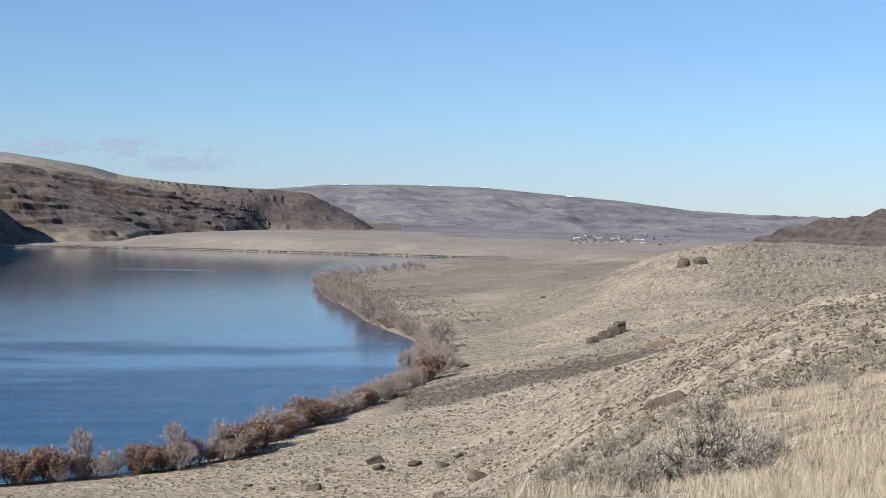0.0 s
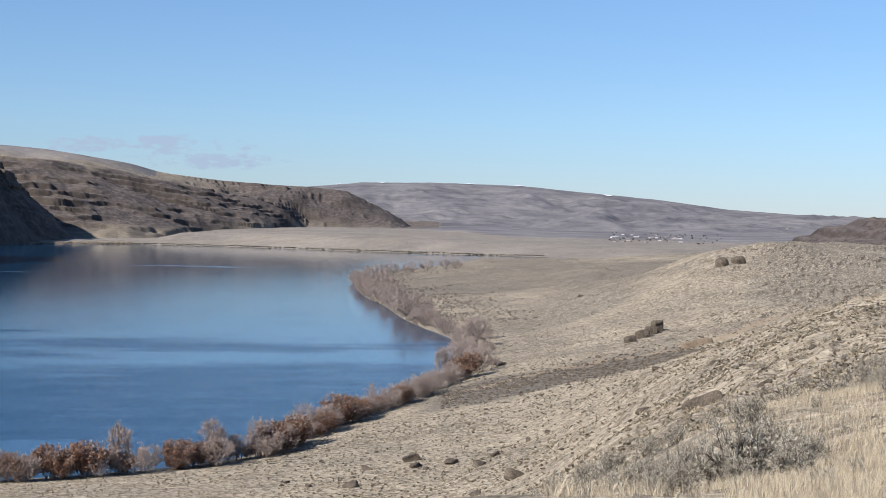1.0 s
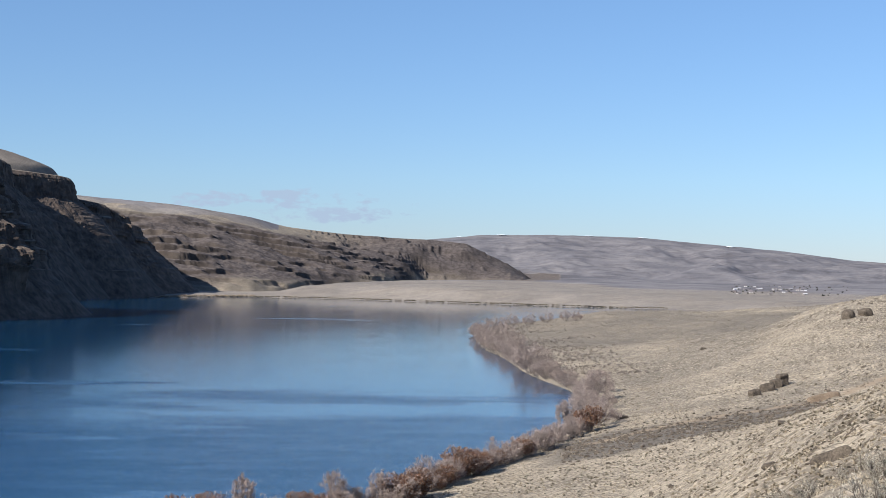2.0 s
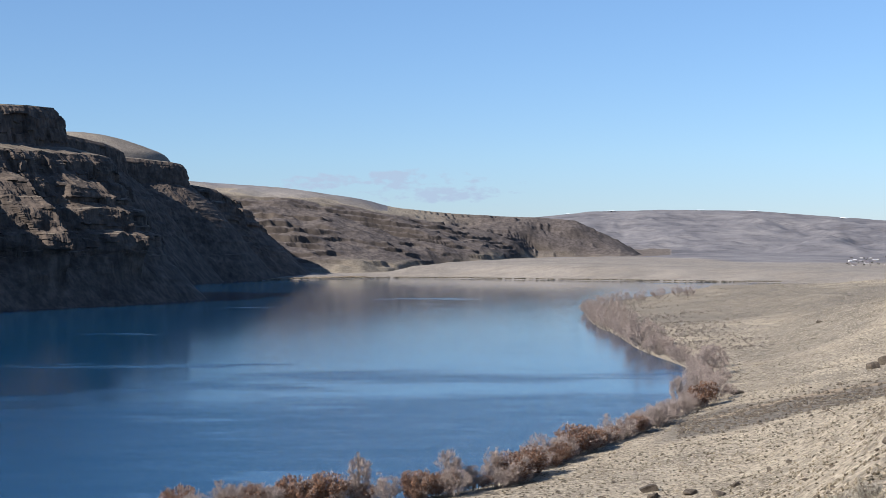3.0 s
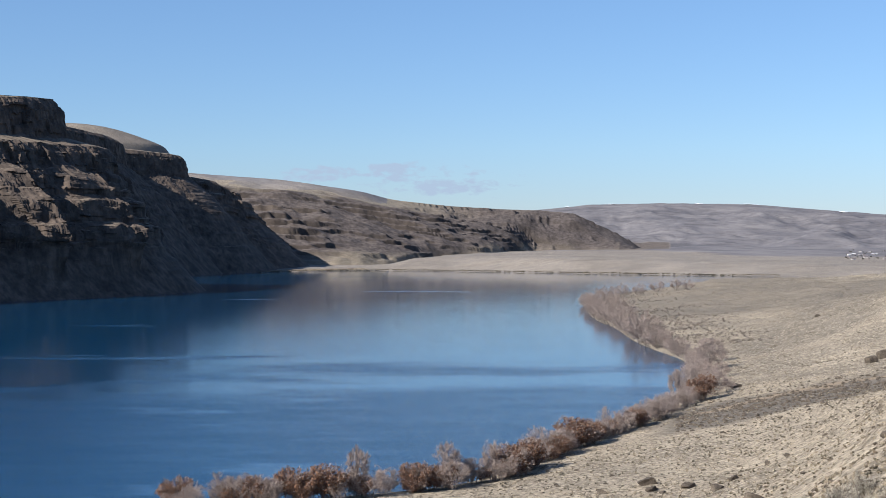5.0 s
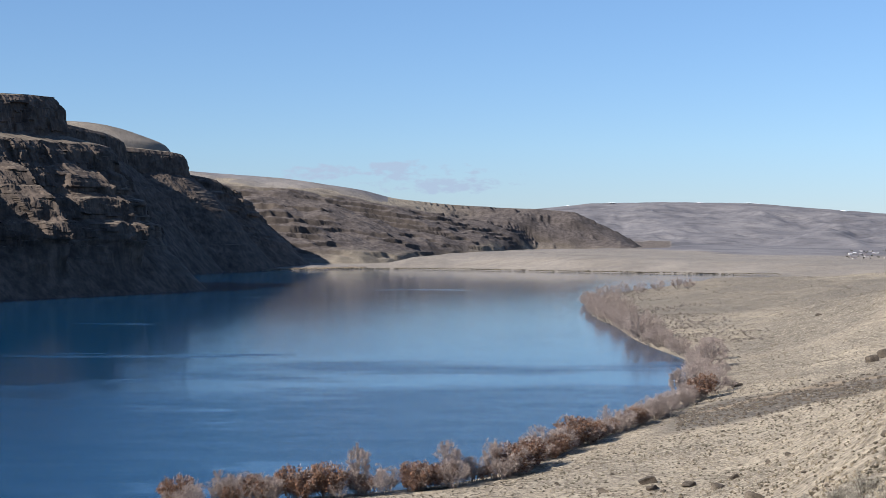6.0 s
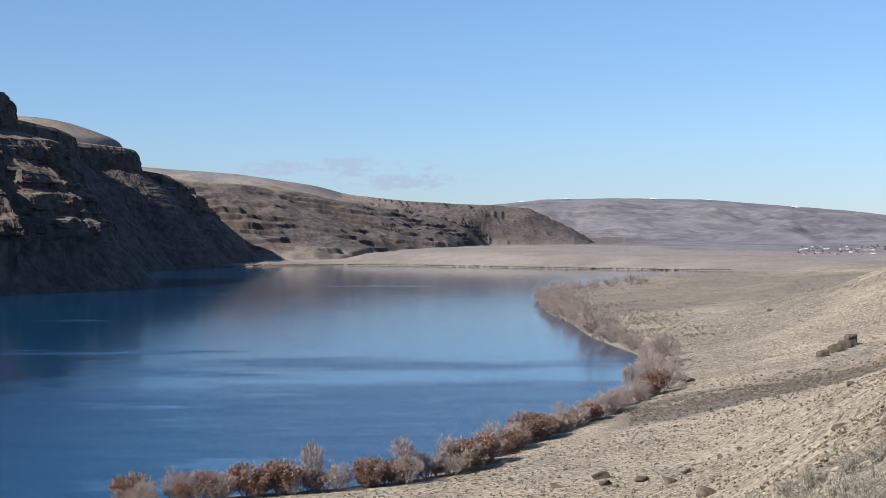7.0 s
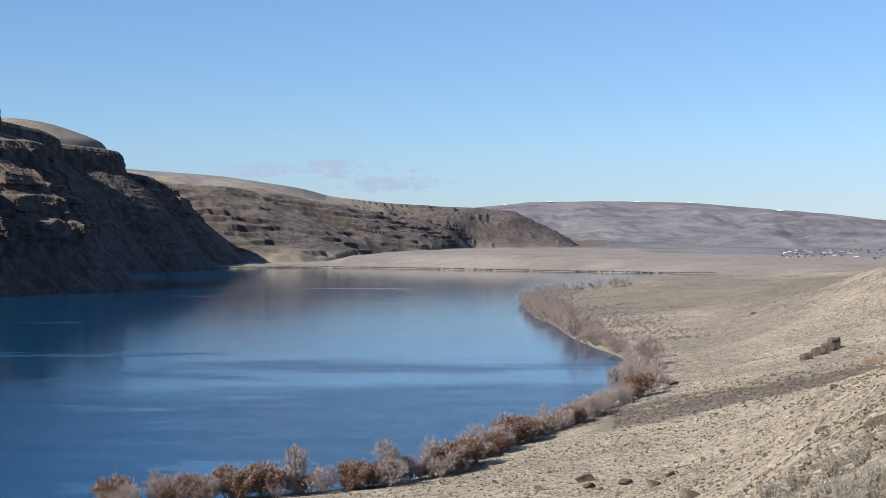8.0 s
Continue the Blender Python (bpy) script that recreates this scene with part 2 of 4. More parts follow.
def far_side(x, y):
    p = np.c_[x, y]
    r = np.hypot(x, y)
    b = np.degrees(np.arctan2(-x, y))
    # the bar and the far valley
    s = y - np.interp(x, FAR_SHORE_X, FAR_SHORE_Y) + 10 * fbm(p / 60.0, 3, 21)
    bar_z = np.interp(x, BAR_X, BAR_Z)
    far = -3 + 3.4 * smooth(-14, 2, s) + bar_z * smooth(0, 110, s) + 0.006 * np.maximum(s, 0) + smooth(0, 60, s) * (1.2 * fbm(p / 70.0, 3, 22) + 0.3 * fbm(p / 14.0, 2, 23))
    far = far + 0.006 * np.clip(r - 1650, 0, 800) * smooth(4, 0, b)
    # the far ridge
    rz = np.interp(b, RIDGE_B, RIDGE_Z)
    k = np.clip((r - 2300) / 2080, 0, 1)
    gull = fbm(np.c_[np.radians(b) * 3600 / 260.0 + 0.5 * fbm(p / 300.0, 2, 30), r / 650.0], 5, 31, ridged=True)
    ridge = 8 * smooth(0, 0.1, k) + (rz - 8) * (0.22 * smooth(0, 0.35, k) + 0.78 * smooth(0.25, 1.0, k)) + gull * 20 * smooth(0.05, 0.3, k) * (1 - smooth(0.6, 0.93, k)) + 1.5 * fbm(p / 60.0, 3, 33) * smooth(0, 0.2, k)
    far = np.maximum(far, np.where(k > 0.01, ridge, -20)) - smooth(4420, 4800, r) * 30
    hill, kk = basalt_hill(x, y)
    far = np.maximum(far, hill - 9 * smooth(0.0, 0.05, kk))
    # the dark hill on this side
    dz = np.interp(b, DARK_B, DARK_Z)
    k = smooth(1150, 1400, r + 40 * fbm(p / 90.0, 3, 51)) * (1 - smooth(1500, 2200, r))
    lift = dz * k / 9 + 0.35 * fbm(p / 60.0, 3, 52)
    step = np.floor(lift) + smooth(0.55, 0.95, lift - np.floor(lift))
    dark = (0.4 * lift + 0.6 * step) * 9 + k * (3.0 * fbm(p / 45.0, 4, 54, ridged=True) + 2.6 * fbm(p / 20.0, 4, 53, ridged=True))
    return np.where((b < -9.5) & (k > 0) & (dz > 1), np.maximum(far, dark), far)


def height(x, y):
    """The height of the ground at x, y (arrays)."""
    x, y = np.atleast_1d(np.asarray(x, float)), np.atleast_1d(np.asarray(y, float))
    r = np.hypot(x, y)
    z = np.full(len(x), -8.0)
    near = r < 1400
    z[near] = np.maximum(z[near], this_side(x[near], y[near]))
    far = (r > 1000) & (np.abs(np.degrees(np.arctan2(-x, y))) < 75)
    z[far] = np.maximum(z[far], far_side(x[far], y[far]))
    return z


# ---- materials ----
def material(name, rough=0.9, spec=0.2):
    m = bpy.data.materials.new(name)
    m.use_nodes = True
    n = m.node_tree.nodes
    b = n["Principled BSDF"]
    b.inputs["Roughness"].default_value = rough
    b.inputs["Specular IOR Level"].default_value = spec
    return m, n, m.node_tree.links, b


def tex_noise(n, l, coord, scale, detail=4.0, rough=0.55, stretch=None):
    t = n.new("ShaderNodeTexNoise")
    t.inputs["Scale"].default_value, t.inputs["Detail"].default_value, t.inputs["Roughness"].default_value = scale, detail, rough
    if stretch:
        m = n.new("ShaderNodeMapping")
        m.vector_type = "TEXTURE"
        m.inputs["Scale"].default_value = stretch[:3]
        m.inputs["Rotation"].default_value = (0, 0, radians(stretch[3]))
        l.new(coord, m.inputs["Vector"])
        coord = m.outputs["Vector"]
    l.new(coord, t.inputs["Vector"])
    return t.outputs["Fac"]


def ramp(n, l, fac, stops):
    r = n.new("ShaderNodeValToRGB")
    e = r.color_ramp.elements
    while len(e) < len(stops):
        e.new(0.5)
    for k, (pos, col) in enumerate(stops):
        e[k].position = pos
        e[k].color = (*col, 1) if len(col) == 3 else col
    l.new(fac, r.inputs["Fac"])
    return r.outputs["Color"]


def grey(v):
    return (v, v, v)


def mix(n, l, fac, a, b, mode="MIX"):
    m = n.new("ShaderNodeMix")
    m.data_type, m.blend_type = "RGBA", mode
    for sock, v in ((m.inputs["Factor"], fac), (m.inputs["A"], a), (m.inputs["B"], b)):
        if hasattr(v, "links"):
            l.new(v, sock)
        elif isinstance(v, tuple):
            sock.default_value = (*v, 1)
        else:
            sock.default_value = v
    return m.outputs["Result"]


def bump(n, l, bsdf, h, strength, dist):
    b = n.new("ShaderNodeBump")
    b.inputs["Strength"].default_value, b.inputs["Distance"].default_value = strength, dist
    l.new(h, b.inputs["Height"])
    l.new(b.outputs["Normal"], bsdf.inputs["Normal"])


def coords(n):
    return n.new("ShaderNodeTexCoord").outputs["Object"]


def sheet_material():
    """Dry grass and sage on pale soil near by; basalt and haze-tinted sage far off; the change follows the land."""
    m, n, l, b = material("dry_grass_ground", 0.95, 0.1)
    c = coords(n)
    a2 = n.new("ShaderNodeAttribute")
    a2.attribute_name = "growth"
    growth = n.new("ShaderNodeSeparateColor")
    l.new(a2.outputs["Color"], growth.inputs["Color"])
    trails = tex_noise(n, l, c, 1.0, 5, 0.65, (1.0, 9.0, 1.0, -17))
    big = tex_noise(n, l, c, 0.018, 5, 0.6)
    mid = tex_noise(n, l, c, 0.11, 5, 0.65)
    fine = tex_noise(n, l, c, 1.5, 6, 0.72)
    grass = ramp(n, l, mid, [(0.3, (0.24, 0.201, 0.152)), (0.5, (0.33, 0.277, 0.21)), (0.7, (0.41, 0.347, 0.263))])
    sage = ramp(n, l, mid, [(0.3, (0.13, 0.113, 0.094)), (0.7, (0.235, 0.205, 0.168))])
    col = mix(n, l, ramp(n, l, big, [(0.47, grey(0)), (0.6, grey(0.5))]), grass, sage)
    col = mix(n, l, growth.outputs["Green"], col, sage)
    speck = tex_noise(n, l, c, 0.55, 7, 0.8)
    col = mix(n, l, ramp(n, l, speck, [(0.3, grey(0.6)), (0.45, grey(0))]), col, (0.43, 0.364, 0.278))
    col = mix(n, l, ramp(n, l, speck, [(0.53, grey(0)), (0.6, grey(0.7))]), col, (0.12, 0.1, 0.078))
    col = mix(n, l, ramp(n, l, fine, [(0.53, grey(0)), (0.58, grey(0.85))]), col, (0.115, 0.095, 0.072))
    col = mix(n, l, ramp(n, l, fine, [(0.4, grey(0.8)), (0.46, grey(0))]), col, (0.52, 0.44, 0.335))
    dark_trail = mix(n, l, 1.0, ramp(n, l, trails, [(0.55, grey(0)), (0.6, grey(1))]), growth.outputs["Red"], "MULTIPLY")
    col = mix(n, l, dark_trail, col, (0.095, 0.073, 0.054))
    a = n.new("ShaderNodeAttribute")
    a.attribute_name = "cover"
    sep = n.new("ShaderNodeSeparateColor")
    l.new(a.outputs["Color"], sep.inputs["Color"])
    rock_n = tex_noise(n, l, c, 0.05, 6, 0.7)
    rock = ramp(n, l, rock_n, [(0.3, (0.026, 0.021, 0.02)), (0.5, (0.05, 0.04, 0.036)), (0.7, (0.086, 0.07, 0.06))])
    face = n.new("ShaderNodeSeparateXYZ")
    l.new(n.new("ShaderNodeNewGeometry").outputs["Normal"], face.inputs[0])
    scree = ramp(n, l, tex_noise(n, l, c, 0.17, 6, 0.75), [(0.4, (0.052, 0.043, 0.042)), (0.6, (0.125, 0.104, 0.098))])
    scree = mix(n, l, ramp(n, l, face.outputs["Z"], [(0.96, grey(0)), (0.985, grey(0.2))]), scree, (0.25, 0.21, 0.175))
    rock = mix(n, l, ramp(n, l, face.outputs["Z"], [(0.72, grey(0)), (0.93, grey(1))]), rock, scree)
    col = mix(n, l, sep.outputs["Red"], col, rock)
    # distance haze is put into the far sage colour as a blue-grey tint
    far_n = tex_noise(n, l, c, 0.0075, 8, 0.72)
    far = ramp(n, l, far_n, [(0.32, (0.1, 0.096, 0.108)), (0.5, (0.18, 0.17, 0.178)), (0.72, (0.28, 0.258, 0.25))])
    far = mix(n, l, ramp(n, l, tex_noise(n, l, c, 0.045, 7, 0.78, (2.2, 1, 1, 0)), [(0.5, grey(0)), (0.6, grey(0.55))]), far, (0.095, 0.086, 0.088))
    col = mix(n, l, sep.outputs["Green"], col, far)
    rubble = ramp(n, l, tex_noise(n, l, c, 0.7, 5, 0.75), [(0.35, (0.06, 0.052, 0.045)), (0.65, (0.2, 0.175, 0.15))])
    col = mix(n, l, sep.outputs["Blue"], col, rubble)
    col = mix(n, l, a.outputs["Alpha"], col, (0.3, 0.232, 0.165))
    l.new(col, b.inputs["Base Color"])
    bump(n, l, b, mix(n, l, 0.4, fine, speck), 0.8, 0.45)
    return m


def rock_material(name, dark, light, scale, streaked=False):
    m, n, l, b = material(name, 0.92, 0.2)
    c = coords(n)
    v = tex_noise(n, l, c, scale, 6, 0.7)
    streak = tex_noise(n, l, c, scale * 1.5, 4, 0.6, (0.5, 0.5, 3, 0))
    col = ramp(n, l, v, [(0.3, dark), (0.7, light)])
    col = mix(n, l, ramp(n, l, streak, [(0.42, grey(0)), (0.65, grey(0.45))]), col, tuple(k * 0.55 for k in dark)) if streaked else mix(n, l, ramp(n, l, tex_noise(n, l, c, scale * 7, 4, 0.7), [(0.45, grey(0)), (0.62, grey(0.6))]), col, tuple(k * 0.5 for k in dark))
    if streaked:
        face = n.new("ShaderNodeSeparateXYZ")
        l.new(n.new("ShaderNodeNewGeometry").outputs["Normal"], face.inputs[0])
        col = mix(n, l, ramp(n, l, face.outputs["Z"], [(0.93, grey(0)), (0.98, grey(0.9))]), col, (0.23, 0.19, 0.145))
    l.new(col, b.inputs["Base Color"])
    bump(n, l, b, v, 0.9, 0.06 / scale)
    return m


def water_material():
    m, n, l, b = material("river_water", 0.08, 0.5)
    c = coords(n)
    b.inputs["IOR"].default_value = 1.333
    b.inputs["Specular Tint"].default_value = (0.66, 0.93, 1.0, 1)
    deep = tex_noise(n, l, c, 0.006, 3, 0.5)
    l.new(ramp(n, l, deep, [(0.35, (0.001, 0.036, 0.096)), (0.7, (0.001, 0.046, 0.116))]), b.inputs["Base Color"])
    # distance along the river, bent by slow gusts
    run = n.new("ShaderNodeVectorMath")
    run.operation = "DOT_PRODUCT"
    run.inputs[1].default_value = (-0.17, 0.985, 0)
    l.new(c, run.inputs[0])
    wide = tex_noise(n, l, c, 0.011, 5, 0.62, (2.6, 1, 1, 8))
    gust = n.new("ShaderNodeMath")
    gust.operation = "MULTIPLY_ADD"
    gust.inputs[1].default_value = 620.0
    l.new(wide, gust.inputs[0])
    l.new(run.outputs["Value"], gust.inputs[2])
    along_m = n.new("ShaderNodeMapRange")
    along_m.inputs["From Min"].default_value, along_m.inputs["From Max"].default_value = 310, 1910
    l.new(gust.outputs[0], along_m.inputs["Value"])
    # a breeze ruffles the near water as far as a sharp line; the middle lies calm; more cat's paws further on
    breeze = ramp(n, l, along_m.outputs["Result"], [(0.0, grey(0.5)), (0.2, grey(0.55)), (0.235, grey(0.14)), (0.5, grey(0.09)), (0.8, grey(0.07))])
    slick = tex_noise(n, l, c, 0.04, 5, 0.65, (2.6, 1, 1, 10))
    ruffle = mix(n, l, ramp(n, l, slick, [(0.36, grey(0.8)), (0.41, grey(0))]), breeze, grey(0.14))
    paws = tex_noise(n, l, c, 0.016, 5, 0.65, (4.0, 1, 1, 6))
    ruffle = mix(n, l, ramp(n, l, paws, [(0.63, grey(0)), (0.67, grey(0.7))]), ruffle, grey(0.75))
    streaks = tex_noise(n, l, c, 0.13, 6, 0.72, (3.6, 1, 1, 8))
    ruffle = mix(n, l, 1.0, ruffle, ramp(n, l, streaks, [(0.35, grey(0.55)), (0.65, grey(1.0))]), "MULTIPLY")
    waves = tex_noise(n, l, c, 0.9, 5, 0.7, (1.6, 0.8, 1, 8))
    swell = tex_noise(n, l, c, 0.2, 4, 0.65, (1.9, 0.8, 1, 8))
    h = mix(n, l, 0.5, waves, swell)
    # ripples too small to see one by one
    small = n.new("ShaderNodeMath")
    small.operation = "MULTIPLY_ADD"
    small.inputs[1].default_value, small.inputs[2].default_value = 0.26, 0.03
    l.new(ruffle, small.inputs[0])
    l.new(small.outputs[0], b.inputs["Roughness"])
    bp = n.new("ShaderNodeBump")
    bp.inputs["Distance"].default_value = 0.42
    l.new(ruffle, bp.inputs["Strength"])
    l.new(h, bp.inputs["Height"])
    l.new(bp.outputs["Normal"], b.inputs["Normal"])
    return m


GROUND = sheet_material()
BASALT = rock_material("basalt_cliff", (0.036, 0.03, 0.028), (0.158, 0.121, 0.099), 0.09, True)
BOULDER = rock_material("basalt_boulder", (0.045, 0.036, 0.029), (0.185, 0.15, 0.116), 1.3)
EARTH = rock_material("bare_earth", (0.16, 0.118, 0.085), (0.28, 0.215, 0.158), 0.8)
WATER = water_material()


def mesh_object(name, verts, faces, mat, smooth_faces=True):
    me = bpy.data.meshes.new(name)
    verts, faces = np.asarray(verts, np.float32), np.asarray(faces, np.int32)
    me.vertices.add(len(verts))
    me.vertices.foreach_set("co", verts.ravel())
    k = faces.shape[1]
    me.loops.add(faces.size)
    me.loops.foreach_set("vertex_index", faces.ravel())
    me.polygons.add(len(faces))
    me.polygons.foreach_set("loop_start", np.arange(0, faces.size, k, dtype=np.int32))
    me.polygons.foreach_set("use_smooth", np.full(len(faces), smooth_faces))
    me.update(calc_edges=True)
    me.materials.append(mat)
    return new(name, me)


def grid_faces(rows, cols):
    i = np.arange((rows - 1) * cols).reshape(rows - 1, cols)[:, :-1].ravel()
    return np.c_[i, i + 1, i + cols + 1, i + cols]


TRACK = [(-1, 272), (14, 288), (26, 294), (39, 289), (46, 292), (52, 300), (60, 315), (67, 318), (85, 316)]


def far_cover(x, y):
    """How far basalt, and far sage greyed by a painted haze tint, cover the ground."""
    p, r, b = np.c_[x, y], np.hypot(x, y), np.degrees(np.arctan2(-x, y))
    foot, top = eased(b, HILL_FOOT, 0.35), eased(b, HILL_TOP, 1.0)
    basalt = smooth(-20, 60, r - foot) * (1 - smooth(0.76, 0.9, (r - foot) / (top - foot) + 0.12 * fbm(p / 60.0, 3, 61)) * smooth(8, 13, b)) * (b > 1.5) * (b < 40) * (r < top + 200)
    basalt = np.maximum(basalt * 0.95, (b < -10.5) * smooth(1180, 1260, r) * (1 - smooth(1600, 1900, r)) * 1.0)
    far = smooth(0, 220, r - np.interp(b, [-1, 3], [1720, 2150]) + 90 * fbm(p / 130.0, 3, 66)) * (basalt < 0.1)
    # half of the same haze tint already from the far bar onwards
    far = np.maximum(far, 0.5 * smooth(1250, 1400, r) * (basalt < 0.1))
    return basalt, far


# ---- ground: one sheet, finer where the view goes ----
def build_ground():
    bear = np.r_[np.arange(-180, -20, 8.0), np.arange(-20, -17.5, 0.5), np.arange(-17.5, 28, 0.092), np.arange(28, 32, 0.5), np.linspace(32, 180, 20)]
    ranges = np.r_[0.02, 0.5, 2, 3.5, np.exp(np.arange(math.log(5), math.log(330), 0.0125)), np.exp(np.arange(math.log(330), math.log(1120), 0.0075)), np.exp(np.arange(math.log(1120), math.log(1420), 0.0032)), np.exp(np.arange(math.log(1420), math.log(1700), 0.006)), np.exp(np.arange(math.log(1700), math.log(2550), 0.006)), np.exp(np.arange(math.log(2550), math.log(4900), 0.008))]
    bb, rr = np.meshgrid(np.radians(bear), ranges)
    x, y = (-rr * np.sin(bb)).ravel(), (rr * np.cos(bb)).ravel()
    z = height(x, y)
    ob = mesh_object("ground", np.c_[x, y, z], grid_faces(len(ranges), len(bear)), GROUND, False)
    # the far hills are too coarsely cut to show their facets
    ob.data.polygons.foreach_set("use_smooth", np.repeat(ranges[:-1] > 1150, len(bear) - 1))
    # what covers the ground: red basalt, green far sage with its haze tint, blue rubble and darker patches
    r, b = rr.ravel(), np.degrees(bb).ravel()
    p = np.c_[x, y]
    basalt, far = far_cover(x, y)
    gully_y = np.interp(x, [-10, 4, 24, 40, 60], [262, 270, 276, 276, 280])
    rubble = (1 - smooth(17, 27, np.abs(y - gully_y) + 9 * fbm(p / 12.0, 3, 63))) * smooth(-12, -4, x) * (1 - smooth(34, 48, x)) * 0.9
    prom = smooth(560, 640, y) * (1 - smooth(5, 45, x - (y - 640) * 0.1 + 14 * fbm(p / 30.0, 3, 64))) * (r < 1150) * 0.45
    # a darker oval patch in the hollow, carried by the rubble channel
    hollow = (1 - smooth(0.5, 1.25, np.hypot((x - 52) / 60, (y - 690) / 120) + 0.5 * fbm(p / 40.0, 4, 67))) * 0.42
    prom = np.maximum(prom, hollow)
    track = np.full(len(x), 99.0)
    for (x0, y0), (x1, y1) in zip(TRACK[:-1], TRACK[1:]):
        t = np.clip(((x - x0) * (x1 - x0) + (y - y0) * (y1 - y0)) / ((x1 - x0) ** 2 + (y1 - y0) ** 2), 0, 1)
        track = np.minimum(track, np.hypot(x - x0 - t * (x1 - x0), y - y0 - t * (y1 - y0)))
    soil = (1 - smooth(1.2, 2.6, track + 0.8 * fbm(p / 4.0, 2, 65))) * 0.9
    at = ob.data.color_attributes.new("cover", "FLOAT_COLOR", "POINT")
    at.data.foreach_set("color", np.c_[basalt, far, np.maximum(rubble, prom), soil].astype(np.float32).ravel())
    # growth: red the worn terraces of the slopes, green sage among the grass and a darker band along the trough
    worn = worn_slopes(x, y)
    dome = smooth(0.16, 0.205, x / np.maximum(y, 1) + 0.03 * fbm(p / 30.0, 3, 70)) * smooth(335, 372, r + 14 * fbm(p / 24.0, 3, 76)) * (r < 640) * (y > 1) * 0.85
    folds = smooth(-0.25, 0.2, fbm(p / 60.0, 4, 77)) * smooth(500, 600, y) * (r < 1150) * 0.85
    folds = np.maximum(folds, 0.5 * smooth(-0.25, 0.2, fbm(p / 40.0, 4, 78)) * smooth(285, 330, y) * (y < 700))
    # a darker band along the trough, carried by the sage channel
    t = np.clip(((x - 25) * 55 + (y - 450) * 250) / (55 ** 2 + 250 ** 2), 0, 1)
    trough = 1 - smooth(14, 30, np.hypot(x - 25 - 55 * t, (y - 450 - 250 * t) / 2) + 7 * fbm(p / 25.0, 3, 79))
    folds = np.maximum(folds, 0.95 * trough)
    at = ob.data.color_attributes.new("growth", "FLOAT_COLOR", "POINT")
    at.data.foreach_set("color", np.c_[worn, np.maximum(dome, folds), worn * 0, worn * 0].astype(np.float32).ravel())
    return tagged(ob, "rolling hills of dry tan grass and sage around a river", "ground", kind="structure")


def build_basalt_hill():
    bb, rr = np.meshgrid(np.radians(np.arange(1.4, 22.5, 0.034)), np.r_[np.arange(1770, 2350, 2.2), np.arange(2350, 2640, 6.0)])
    x, y = (-rr * np.sin(bb)).ravel(), (rr * np.cos(bb)).ravel()
    ob = mesh_object("hill_basalt", np.c_[x, y, basalt_hill(x, y)[0]], grid_faces(*bb.shape), GROUND, True)
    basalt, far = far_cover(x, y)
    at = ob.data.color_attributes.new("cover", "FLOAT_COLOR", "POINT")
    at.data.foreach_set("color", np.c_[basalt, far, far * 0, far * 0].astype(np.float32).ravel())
    return tagged(ob, "terraced grey-brown basalt hill with ledges, scree and a grassy top", "hill", kind="structure")


build_ground()
build_basalt_hill()
water = mesh_object("water", [(-3000, -700, 0), (1500, -700, 0), (1500, 2300, 0), (-3000, 2300, 0)], [(0, 1, 2, 3)], WATER)
tagged(water, "calm deep blue river with wind-ruffled streaks", "river", kind="structure")


# ---- cliffs: a rim line, and a stepped face of talus and basalt flows below it ----
def smooth_path(points, count):
    pts = np.array(points, float)
    seg = np.hypot(*np.diff(pts[:, :2], axis=0).T)
    s = np.r_[0, np.cumsum(seg)]
    u = np.linspace(0, s[-1], count)
    out = np.c_[[np.interp(u, s, pts[:, k]) for k in range(pts.shape[1])]].T
    w = max(3, count // (len(points) * 5))
    ker = np.hanning(w + 2)[1:-1]
    ker /= ker.sum()
    pad = np.r_[np.repeat(out[:1], w, 0), out, np.repeat(out[-1:], w, 0)]
    sm = np.c_[[np.convolve(pad[:, k], ker, "same") for k in range(out.shape[1])]].T[w:-w]
    return sm, u


